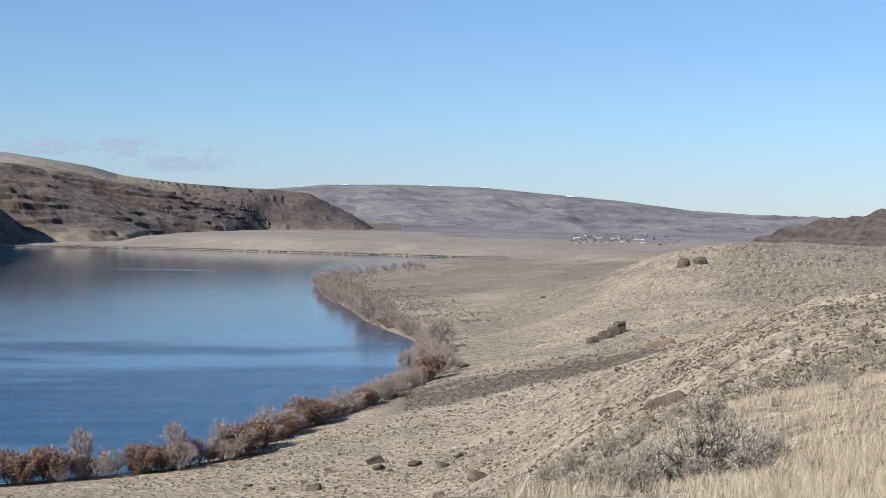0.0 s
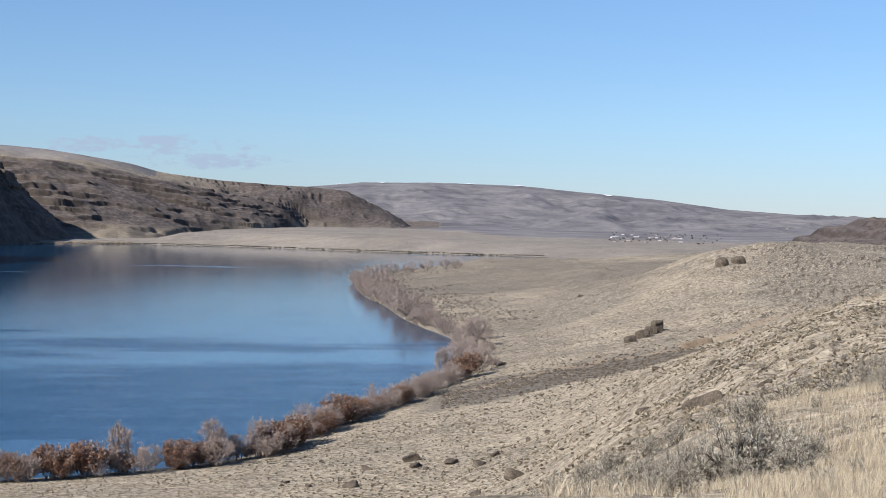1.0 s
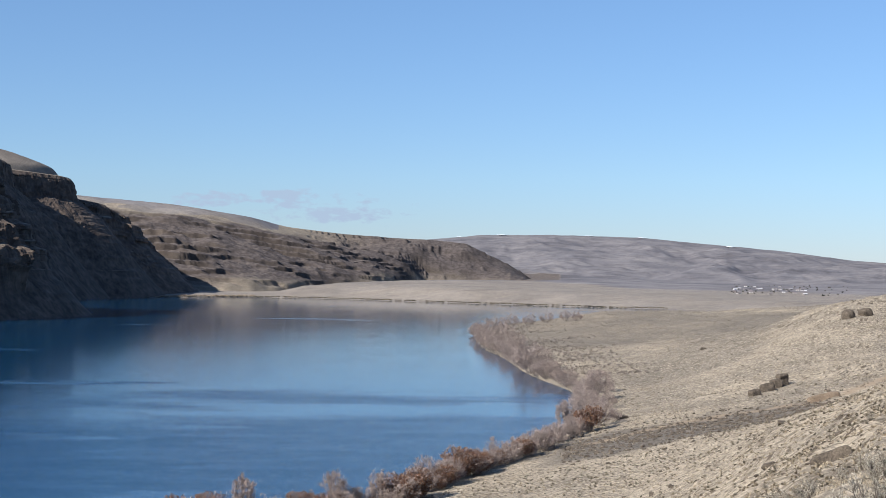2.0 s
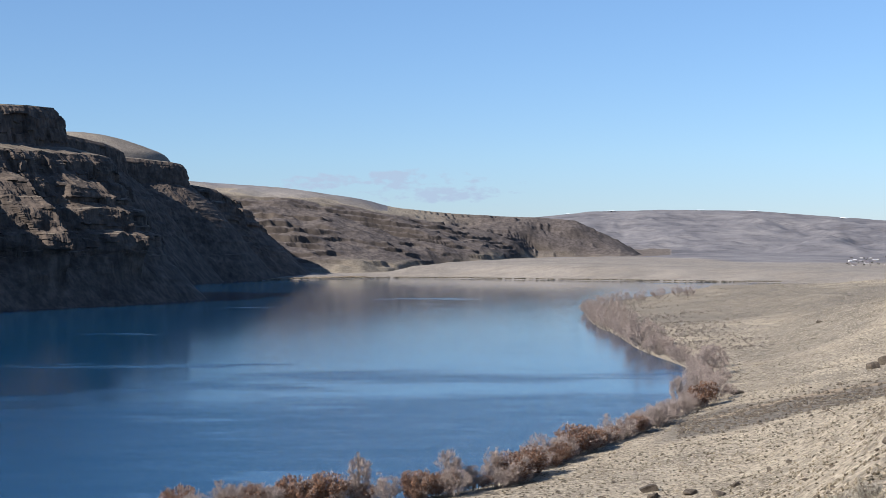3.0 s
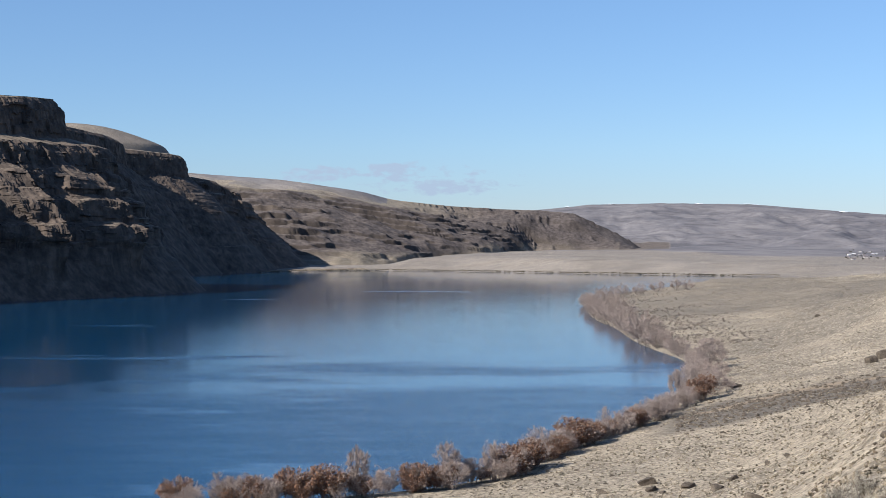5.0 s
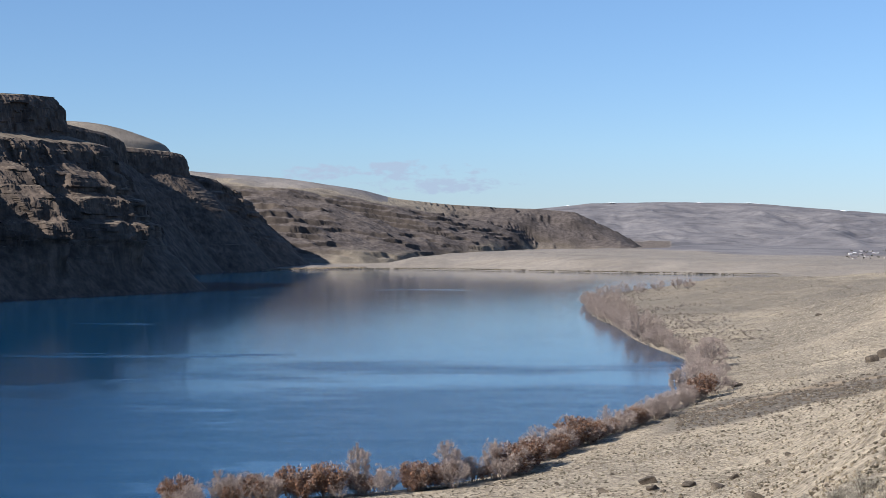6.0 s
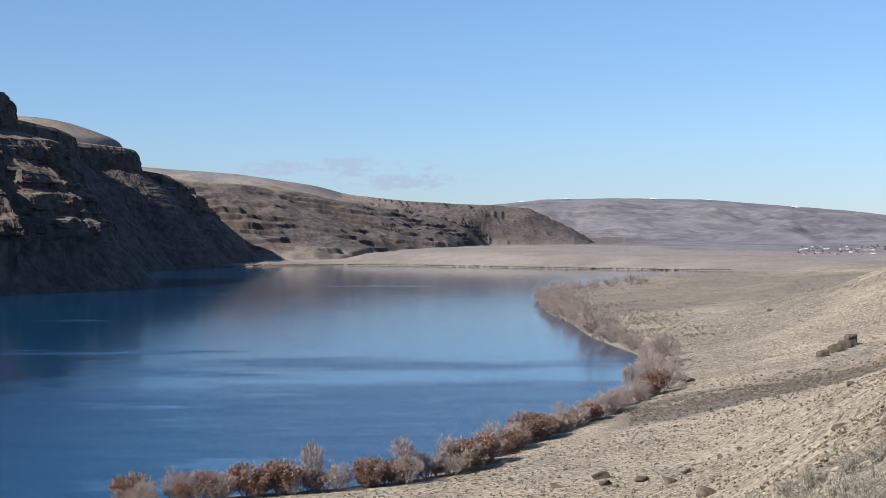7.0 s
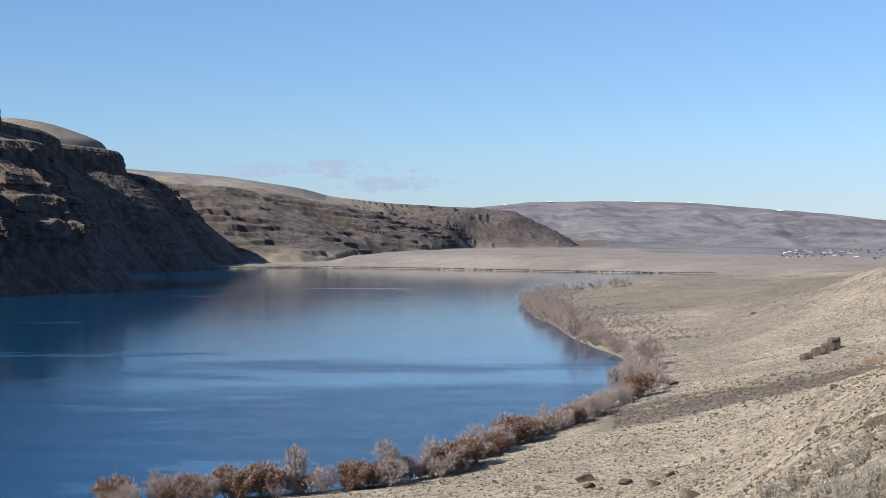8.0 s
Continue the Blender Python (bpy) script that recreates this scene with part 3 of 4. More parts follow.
def cliff(name, rim, profile, seed, label, columns=580, rows=200, bulge=15.0, dense=(0.35, 0.8), spurs=(), chip=1.0):
    fine_path, fine_u = smooth_path(rim, 2400)
    share = np.array([0, dense[0], dense[1], 1.0])
    t = np.interp(np.linspace(0, 1, columns), [0, 0.12, 0.88, 1], share)
    u = t * fine_u[-1]
    path = np.c_[[np.interp(u, fine_u, fine_path[:, k]) for k in range(3)]].T
    tan = np.gradient(fine_path[:, :2], axis=0)
    tan = np.c_[np.interp(u, fine_u, tan[:, 0]), np.interp(u, fine_u, tan[:, 1])]
    tan /= np.hypot(*tan.T)[:, None]
    out = np.c_[tan[:, 1], -tan[:, 0]]
    prof = np.array(profile, float)
    ps = np.r_[0, np.cumsum(np.hypot(np.diff(prof[:, 0]) / 110, np.diff(prof[:, 1])))]
    v = np.linspace(0, ps[-4], rows - 12)
    v = np.r_[v, np.linspace(ps[-4], ps[-1], 13)[1:]]
    rows = len(v)
    off, frac = np.interp(v, ps, prof[:, 0]), np.interp(v, ps, prof[:, 1])
    uu, ff = np.meshgrid(u, frac)
    oo = np.repeat(off[:, None], columns, 1)
    zt = np.repeat(path[None, :, 2], rows, 0)
    zz = ff * 120
    q = np.c_[uu.ravel(), zz.ravel()]

    def field(sx, sz, octaves, k, ridged=False):
        return fbm(q / (sx, sz), octaves, seed + k, ridged).reshape(uu.shape)
    # ledges wander up and down along the face
    wander = 0.05 * fbm(np.c_[uu.ravel() / 90.0, uu.ravel() * 0 + seed], 3, seed).reshape(uu.shape) + 0.02 * field(16, 60, 2, 8)
    f2 = ff + wander * smooth(0.02, 0.2, ff) * (1 - smooth(0.9, 0.99, ff))
    oo = np.where(ff <= 1, np.interp(f2.ravel(), prof[:, 1], prof[:, 0]).reshape(uu.shape), oo)
    steep = np.gradient(prof[:, 1] * 120, np.minimum.accumulate(prof[:, 0]) - np.arange(len(prof)) * 1e-3)
    tier = np.interp(f2.ravel(), prof[:, 1], smooth(1.2, 2.6, np.abs(steep))).reshape(uu.shape)
    inside = 1 - smooth(1.0, 1.06, ff)
    ribs = field(95, 300, 4, 1, True)
    # basalt columns and blocks: each stands out or back by its own amount
    col = np.floor(uu / 4.2 + 0.7 * field(14, 25, 2, 4))
    bed = np.floor(zz / 8.0 + 0.8 * field(45, 40, 2, 5) + 0.6 * hashed(col, col * 0, seed))
    block = hashed(col, bed, seed) - 0.5
    wide_col = np.floor(uu / 13.0 + 0.9 * field(40, 60, 2, 6))
    buttress = hashed(wide_col, np.floor(zz / 38.0), seed + 3) - 0.5
    crag = field(17, 11, 4, 3, True)
    push = ribs * bulge * smooth(0.03, 0.25, ff) * (0.35 + 0.65 * smooth(0.22, 0.34, ff)) + chip * (tier * (block * 3.4 + buttress * 6.0) + crag * (0.9 + 1.0 * tier) + (1 - tier) * (0.5 + 2.6 * smooth(0.26, 0.34, f2)) * field(9, 7, 4, 7, True) + tier * 0.7 * field(1.6, 30, 2, 13, True))
    for peak, flank, reach in spurs:
        w = (uu + 5 * field(30, 40, 3, 11) - peak) / flank
        shape = np.where(w < 0, np.clip(1 + w, 0, 1), np.clip(1 - w * 3.2, 0, 1))
        push = push + reach * shape * smooth(0.1, 0.36, f2 + 0.08 * field(25, 40, 3, 12)) * (1 - smooth(0.66, 0.84, f2))
    oo = oo + push * inside
    x, y = path[None, :, 0] + out[None, :, 0] * oo, path[None, :, 1] + out[None, :, 1] * oo
    z = zt * ff + inside * smooth(0.03, 0.2, ff) * (1 - smooth(0.9, 0.97, ff)) * 1.4 * crag + (1 - inside) * 1.5 * field(30, 30, 3, 9)
    ob = mesh_object(name, np.c_[x.ravel(), y.ravel(), z.ravel()], grid_faces(rows, columns), BASALT, False)
    return tagged(ob, label, "cliff", kind="structure")


BUTTE_STEPS = [(108, -0.08), (94, 0.0), (66, 0.27), (63, 0.29), (59, 0.41), (52, 0.44), (48, 0.57), (39, 0.61), (36, 0.72), (31, 0.77), (29, 0.87), (23, 0.93), (2, 1.0), (-60, 1.02), (-320, 1.04)]
cliff("cliff_south", [(-610, 440, 140), (-562, 560, 140), (-520, 670, 132), (-488, 765, 110), (-458, 840, 101), (-430, 905, 101), (-421, 950, 101), (-445, 995, 101), (-530, 1020, 104), (-660, 1040, 110)], BUTTE_STEPS, 100, "dark basalt butte stepping down in ledges to shaded talus", columns=720, rows=260, bulge=7.0, dense=(0.5, 0.82), spurs=((404, 34, 22), (458, 36, 23), (514, 40, 21)))
CAP_STEPS = [(40, 0.62), (22, 0.73), (9, 0.79), (6.5, 0.81), (4, 0.9), (1.5, 0.965), (-1.5, 0.99), (-6, 1.0), (-60, 1.012), (-200, 1.02)]
cliff("cliff_cap", [(-590, 760, 124), (-500, 800, 123), (-459, 862, 123), (-433, 912, 126), (-426, 950, 128), (-447, 985, 128), (-510, 1010, 128), (-640, 1030, 128)], CAP_STEPS, 120, "sheer block of columned basalt capping the butte", columns=420, rows=110, bulge=3.0, dense=(0.3, 0.75), chip=0.75)
RIM_STEPS = [(124, -0.08), (110, 0.0), (70, 0.3), (67, 0.32), (44, 0.56), (42, 0.59), (12, 0.78), (8, 0.8), (2.5, 0.965), (-2, 0.99), (-8, 1.0), (-60, 1.03), (-160, 1.04), (-400, 1.04)]
cliff("cliff_north", [(-700, 1060, 150), (-640, 1200, 148), (-612, 1373, 146), (-601, 1460, 141), (-600, 1488, 137), (-620, 1506, 134), (-622, 1518, 133), (-600, 1550, 131), (-572, 1592, 128), (-578, 1620, 127), (-606, 1668, 126), (-690, 1720, 126), (-840, 1770, 126)], RIM_STEPS, 140, "shaded basalt rimrock with talus falling to the river", columns=640, bulge=6.0, chip=0.6)


def grass_dome(x0, y0, top, reach):
    """A round grassy rise on the flat behind the rimrock."""
    aa, rr = np.meshgrid(np.linspace(0, 2 * math.pi, 91), np.linspace(0, reach, 46))
    x, y = (x0 + rr * np.cos(aa)).ravel(), (y0 + rr * np.sin(aa)).ravel()
    p = np.c_[x, y]
    z = top - 0.0022 * rr.ravel() ** 2 + 1.5 * fbm(p / 45.0, 4, 181) - 22 * smooth(0.8, 1.0, rr.ravel() / reach)
    ob = mesh_object("hill_dome", np.c_[x, y, z], grid_faces(46, 91), GROUND)
    at = ob.data.color_attributes.new("cover", "FLOAT_COLOR", "POINT")
    at.data.foreach_set("color", np.c_[0.35 + 0.3 * fbm(p / 60.0, 3, 182), x * 0 + 0.2, x * 0, x * 0].astype(np.float32).ravel())
    return tagged(ob, "rounded brown grassy rise above the rimrock", "hill", kind="structure")


grass_dome(-722, 1645, 168, 136)
KNOB_STEPS = [(112, -0.08), (96, 0.0), (36, 0.56), (34, 0.58), (30, 0.68), (24, 0.71), (21, 0.81), (11, 0.85), (8, 0.94), (1, 0.985), (-4, 1.0), (-40, 1.01), (-200, 1.04)]
cliff("cliff_spur", [(-690, 1600, 106), (-612, 1628, 109), (-582, 1644, 108), (-558, 1664, 103), (-545, 1688, 93), (-554, 1728, 87), (-640, 1780, 85)], KNOB_STEPS, 170, "broken basalt knob stepping down from the rimrock", columns=300, rows=130, bulge=7.0, chip=0.8)


# ---- helpers for things ----
def part(name, verts, faces, mat, parent, label=""):
    ob = mesh_object(name, verts, faces, mat, False)
    ob.parent = parent
    return tagged(ob, label)


def thing(name, label, category, group=""):
    return tagged(new(name), label, category, group)


def put(x, y, size=1.0, turn=0.0, sink=0.0):
    return pose(x, y, float(height(x, y)[0]) - sink, 0, 0, turn) @ Matrix.Scale(size, 4)


def varied(name, stops, rough=0.9, by_island=True):
    """A material whose colour differs from piece to piece."""
    m, n, l, b = material(name, rough, 0.15)
    r = n.new("ShaderNodeNewGeometry").outputs["Random Per Island"] if by_island else n.new("ShaderNodeObjectInfo").outputs["Random"]
    l.new(ramp(n, l, r, stops), b.inputs["Base Color"])
    return m


def rods(segments, sides=3):
    """Tapered prisms: rows of x0 y0 z0 r0 x1 y1 z1 r1."""
    sg = np.asarray(segments, float)
    a, b = sg[:, 0:3], sg[:, 4:7]
    d = b - a
    d /= np.maximum(np.linalg.norm(d, axis=1), 1e-9)[:, None]
    ref = np.where(np.abs(d[:, 2:3]) > 0.9, [[1.0, 0, 0]], [[0, 0, 1.0]])
    u = np.cross(d, ref)
    u /= np.linalg.norm(u, axis=1)[:, None]
    w = np.cross(d, u)
    ang = np.arange(sides) * 2 * math.pi / sides
    ring = np.cos(ang)[None, :, None] * u[:, None] + np.sin(ang)[None, :, None] * w[:, None]
    v = np.concatenate([a[:, None] + ring * sg[:, 3, None, None], b[:, None] + ring * sg[:, 7, None, None]], 1).reshape(-1, 3)
    k = np.arange(sides)
    q = np.c_[k, (k + 1) % sides, sides + (k + 1) % sides, sides + k]
    return v, (np.arange(len(sg))[:, None, None] * 2 * sides + q[None]).reshape(-1, 4)


def slivers(centre, way, length, width, rng):
    """Small pointed leaves: a quad of two triangles each."""
    n = len(centre)
    way = way / np.maximum(np.linalg.norm(way, axis=1), 1e-9)[:, None]
    side = np.cross(way, rng.normal(size=(n, 3)))
    side /= np.maximum(np.linalg.norm(side, axis=1), 1e-9)[:, None]
    ln, wd = np.broadcast_to(length, n)[:, None], np.broadcast_to(width, n)[:, None]
    v = np.stack([centre, centre + way * ln * 0.55 + side * wd / 2, centre + way * ln, centre + way * ln * 0.55 - side * wd / 2], 1).reshape(-1, 3)
    return v, np.arange(n * 4).reshape(n, 4)


# ---- shrubs and trees along the shore ----
BARK = varied("grey_bark", [(0, (0.17, 0.14, 0.125)), (1, (0.3, 0.255, 0.23))])
TWIG = varied("bare_twigs", [(0, (0.17, 0.13, 0.115)), (0.5, (0.29, 0.23, 0.205)), (1, (0.43, 0.355, 0.32))])
LEAF = varied("dead_leaves", [(0, (0.065, 0.036, 0.026)), (0.5, (0.16, 0.083, 0.054)), (1, (0.29, 0.16, 0.1))])


def grow(rng, wide, stems):
    """Stems that fan out from the base to an uneven round crown one metre high, with side branches: rods, and sites for twigs."""
    lumps = rng.normal(size=(7, 3))
    lumps /= np.linalg.norm(lumps, axis=1)[:, None]
    wood, sites = [], []

    def crown_point(d, share):
        bulge = 0.82 + 0.26 * max(0.0, float(np.max(lumps @ d))) ** 3
        return np.array([0, 0, 0.5]) + d * np.array([0.5 * wide, 0.5 * wide, 0.5]) * bulge * share

    def limb(p, q, rad, bend, n):
        knee = (p + q) / 2 + bend
        last = p
        for k in range(1, n + 1):
            t = k / n
            at = (1 - t) ** 2 * p + 2 * t * (1 - t) * knee + t * t * q + rng.normal(size=3) * 0.008
            wood.append((*last, rad * (1 - 0.6 * (t - 1 / n)), *at, rad * (1 - 0.6 * t)))
            if t > 0.3:
                sites.append((*at, *(at - last)))
            last = at
            yield at, t

    for k in range(stems):
        a, up = 2 * math.pi * (k + rng.random()) / stems, rng.uniform(-0.45, 1.0)
        flat = math.sqrt(max(0.0, 1 - up * up))
        d = np.array([math.cos(a) * flat, math.sin(a) * flat, up])
        foot = np.array([math.cos(a), math.sin(a), 0]) * 0.07 * wide - np.array([0, 0, 0.03])
        for at, t in limb(foot, crown_point(d, rng.uniform(0.8, 1.0)), 0.011, np.array([0, 0, 0.1]), 6):
            if t > 0.25:
                for _ in range(2):
                    e = d + rng.normal(size=3) * 0.6
                    e /= np.linalg.norm(e)
                    q = crown_point(e, rng.uniform(0.7, 1.0))
                    q = at + (q - at) * min(1.0, 0.34 / max(0.01, np.linalg.norm(q - at)))
                    for _ in limb(at, q, 0.005, np.array([0, 0, 0.03]), 3):
                        pass
    return np.array(wood), np.array(sites)


def shore_shrub(seed, name, label, group, wide=1.0, stems=12, leaves=0, twigs=3200, slim=False):
    rng = np.random.default_rng(seed)
    wood, sites = grow(rng, wide, stems)
    ob = thing(name, label, "tree" if slim else "shrub", group)
    part("trunk", *rods(wood), BARK, ob)
    at = sites[rng.integers(0, len(sites), twigs)]
    start = at[:, :3] + rng.normal(size=(twigs, 3)) * 0.012
    away = at[:, :3] - np.array([0, 0, 0.3])
    away /= np.linalg.norm(away, axis=1)[:, None]
    w = away * 0.7 + rng.normal(size=(twigs, 3)) * 0.42 + np.array([0, 0, 0.35])
    part("crown", *slivers(start, w, rng.uniform(0.05, 0.13, twigs), 0.0078 if twigs > 2000 else 0.0135, rng), TWIG, ob)
    if leaves:
        c = sites[rng.integers(0, len(sites), leaves), :3] + rng.normal(size=(leaves, 3)) * 0.035
        part("foliage", *slivers(c, rng.normal(size=(leaves, 3)), 0.055, 0.04, rng), LEAF, ob, "curled dead brown leaves")
    return ob


BROWN_SHRUBS = [(-51, 182, 4.2), (-47, 183, 4.4), (-36, 193, 3.7), (-27, 205, 4.6), (-25, 209, 4.9), (-21, 235, 5.1), (-19, 240, 4.0), (-2, 302, 5.6)]
SLENDER_TREES = [(-44, 187, 5.7), (-34, 196, 5.6), (-29, 202, 5.2), (-23, 231, 3.9)]
BARE_SHRUBS = [(-60, 171, 2.7), (-58, 178, 3.8), (-53, 178, 3.1), (-41, 192, 3.3), (-38, 192, 3.1), (-31, 199, 3.7), (-25, 224, 4.9), (-17, 257, 4.4), (-14, 264, 3.9), (-10, 271, 4.2), (-8, 275, 3.1), (-5, 291, 3.9), (0, 311, 5.7), (-3, 337, 5.0), (-1, 379, 8.1), (0, 404, 6.7), (2, 354, 3.9), (3, 318, 2.9), (-9, 432, 4.5), (-14, 458, 4.7)]
POINT_SHRUBS = [(-21, 483, 8.2), (-25, 526, 4.9), (-32, 563, 5.4), (-38, 599, 6.6), (-44, 641, 6.6), (-52, 706, 6.8), (-60, 792, 6.4), (-54, 816, 6.6), (-48, 834, 6.2), (-39, 845, 5.6), (-30, 856, 5.7), (-19, 842, 5.0), (-12, 805, 4.7), (-34, 626, 5.5), (-41, 686, 5.6), (-46, 710, 6.3)]
SHRUBS = "shrubs along the near shore"
BARE_LABEL = "leafless grey-pink shrub with a round twiggy crown by the water"
brown = [shore_shrub(k, "leafy_shrub", "dense shore shrub holding rust-brown dead leaves", SHRUBS, 1.25, 12, 3000, 1400) for k in (11, 12)]
bare = [shore_shrub(k, "bare_shrub", BARE_LABEL, SHRUBS, 1.15) for k in (21, 22, 23)]
sparse = [shore_shrub(k, "bare_shrub", BARE_LABEL, SHRUBS, 1.35, 12, 0, 2000) for k in (24, 25, 26)]
slender = [shore_shrub(k, "bare_tree", "slender leafless tree with pale grey branches by the river", SHRUBS, 0.6, 8, 0, 2400, True) for k in (31, 32)]
rng = np.random.default_rng(5)


def copies_only(kinds, places):
    for k, (x, y, h) in enumerate(places):
        base = kinds[k % len(kinds)]
        c = copy_thing(base, pose(0, 0, 0))
        c.matrix_basis = put(x, y, h, rng.uniform(0, 360), 0.04)


for kinds, places in ((brown, BROWN_SHRUBS), (bare, BARE_SHRUBS), (sparse, [(x, y, h * 1.2) for x, y, h in POINT_SHRUBS]), (slender, SLENDER_TREES)):
    for ob, (x, y, h) in zip(kinds, places):
        ob.matrix_basis = put(x, y, h * 1.1, rng.uniform(0, 360), 0.04)
    copies_only(kinds, places[len(kinds):])
# low growth that fills the line of shrubs along the water
line = np.array(SHORE[1:15], float)
along = np.r_[0, np.cumsum(np.hypot(*np.diff(line, axis=0).T))]
fill = []
for s_ in np.r_[np.linspace(0, 165, 110), np.linspace(165, 640, 56)]:
    x, y = np.interp(s_, along, line[:, 0]) + rng.normal() * 1.0 + (0.6 if s_ < 165 else -0.8), np.interp(s_, along, line[:, 1]) + rng.normal() * 1.5
    fill.append((x, y, rng.uniform(2.0, 4.3) if s_ < 165 else rng.uniform(3.0, 6.5)))
copies_only([bare[0], brown[0], sparse[0], bare[1], brown[1], sparse[1]], fill[:74])
copies_only([bare[2], sparse[2], bare[0], slender[0]], fill[74:110])
copies_only(sparse, fill[110:])

# ---- rocks ----
def rock_mesh(seed, flat=0.65, cuts=9):
    rng = np.random.default_rng(seed)
    bm = bmesh.new()
    bmesh.ops.create_icosphere(bm, subdivisions=3, radius=0.5)
    co = np.array([v.co for v in bm.verts])
    for _ in range(cuts):
        nrm = rng.normal(size=3)
        nrm /= np.linalg.norm(nrm)
        d = co @ nrm - rng.uniform(0.2, 0.36)
        co -= np.outer(np.maximum(d, 0), nrm)
    co *= 1 + 0.34 * fbm(co * 2.4 + seed, 4, seed)[:, None]
    co[:, 2] *= flat
    faces = np.array([[v.index for v in f.verts] for f in bm.faces])
    bm.free()
    return co, faces


ROCKS = [(15.2, 139.8, 1.82), (15.7, 134.8, 0.6), (14.7, 120.3, 0.54), (24.9, 214.8, 1.92), (-13.4, 164.3, 2.22), (-12.9, 178.3, 2.0), (-8.0, 181.8, 2.85), (-7.2, 175.9, 2.23), (0.1, 168.1, 2.13), (2.3, 173.5, 1.81), (3.8, 145.3, 2.71), (-2.8, 174.1, 2.08), (-0.0, 145.6, 1.63), (22.0, 105.7, 0.96), (22.3, 102.6, 0.78), (13.9, 94.4, 0.35), (31.2, 476.9, 2.47), (6.1, 180.8, 1.35), (8.5, 182.9, 0.95), (4.6, 320.5, 3.08), (-5.7, 173.1, 1.03), (-1.3, 190.3, 0.85), (-18.3, 166.1, 1.12), (-21.2, 170.2, 1.03), (17.0, 190.5, 0.99), (-12.8, 194.4, 0.87), (10.7, 148.4, 0.77), (8.3, 148.8, 0.78)]
boulders = []
for k in range(4):
    v, f = rock_mesh(300 + k, (0.62, 0.5, 0.75, 0.58)[k])
    ob = mesh_object("boulder", v, f, BOULDER, False)
    boulders.append(tagged(ob, "weathered brown basalt boulder half sunk in dry grass", "rock", "boulders on the slope"))
for k, (x, y, w) in enumerate(ROCKS):
    m = put(x, y, w * 1.05, rng.uniform(0, 360)) @ pose(0, 0, 0.06) @ Matrix.Diagonal((1, 1, 0.8, 1))
    if k < 4:
        boulders[k].matrix_basis = m
    else:
        copy_thing(boulders[k % 4], pose(0, 0, 0)).matrix_basis = m


def slab(x, y, length, depth, thick, turn, tilt, rise, mat, label, square=0.45):
    bm = bmesh.new()
    bmesh.ops.create_icosphere(bm, subdivisions=4, radius=1.0)
    co = np.array([v.co for v in bm.verts])
    co = np.sign(co) * np.abs(co) ** square * 0.5 * (length, depth, thick)
    co += (0.08 + 0.14 * thick) * np.c_[fbm(co * 0.45 + x, 5, 7), fbm(co * 0.45 + 9 + x, 5, 8), fbm(co * 0.45 + 5 + x, 5, 9)]
    faces = np.array([[v.index for v in f.verts] for f in bm.faces])
    bm.free()
    ob = mesh_object("rock_slab", co, faces, mat, False)
    ob.matrix_basis = pose(x, y, float(height(x, y)[0]) + thick * 0.15, tilt, rise, turn)
    return tagged(ob, label, "rock")


slab(14.0, 95.5, 2.7, 0.8, 1.0, 8, -24, -22, BOULDER, "long flat basalt slab lying across the grass slope")
slab(41.0, 288.5, 6.2, 1.6, 1.7, 10, -10, -13, EARTH, "broken orange-brown earth bank above the gully")

for x, y, length, depth, thick, turn in ((31.8, 322.5, 2.4, 2.0, 2.0, 25), (35.2, 329.0, 3.0, 2.2, 2.6, 12), (37.4, 333.0, 2.8, 2.0, 2.8, 6), (39.2, 336.0, 2.3, 2.0, 3.8, 30)):
    slab(x, y, length, depth, thick, turn, -4, -9, BOULDER, "square-edged basalt block standing in a row on the slope")

for x, y, length, thick in ((68.7, 436.9, 3.6, 3.6), (74.0, 440.6, 4.2, 3.2)):
    slab(x, y, length, 3.6, thick, 15, 0, -6, BOULDER, "big rounded basalt boulder on the brow of the hill", 0.75)

# ---- sagebrush ----
SAGE_WOOD = varied("sage_wood", [(0, (0.1, 0.08, 0.065)), (1, (0.19, 0.16, 0.135))])
SAGE_LEAF = varied("sage_leaf", [(0, (0.2, 0.178, 0.142)), (0.5, (0.34, 0.306, 0.252)), (1, (0.5, 0.456, 0.385))])


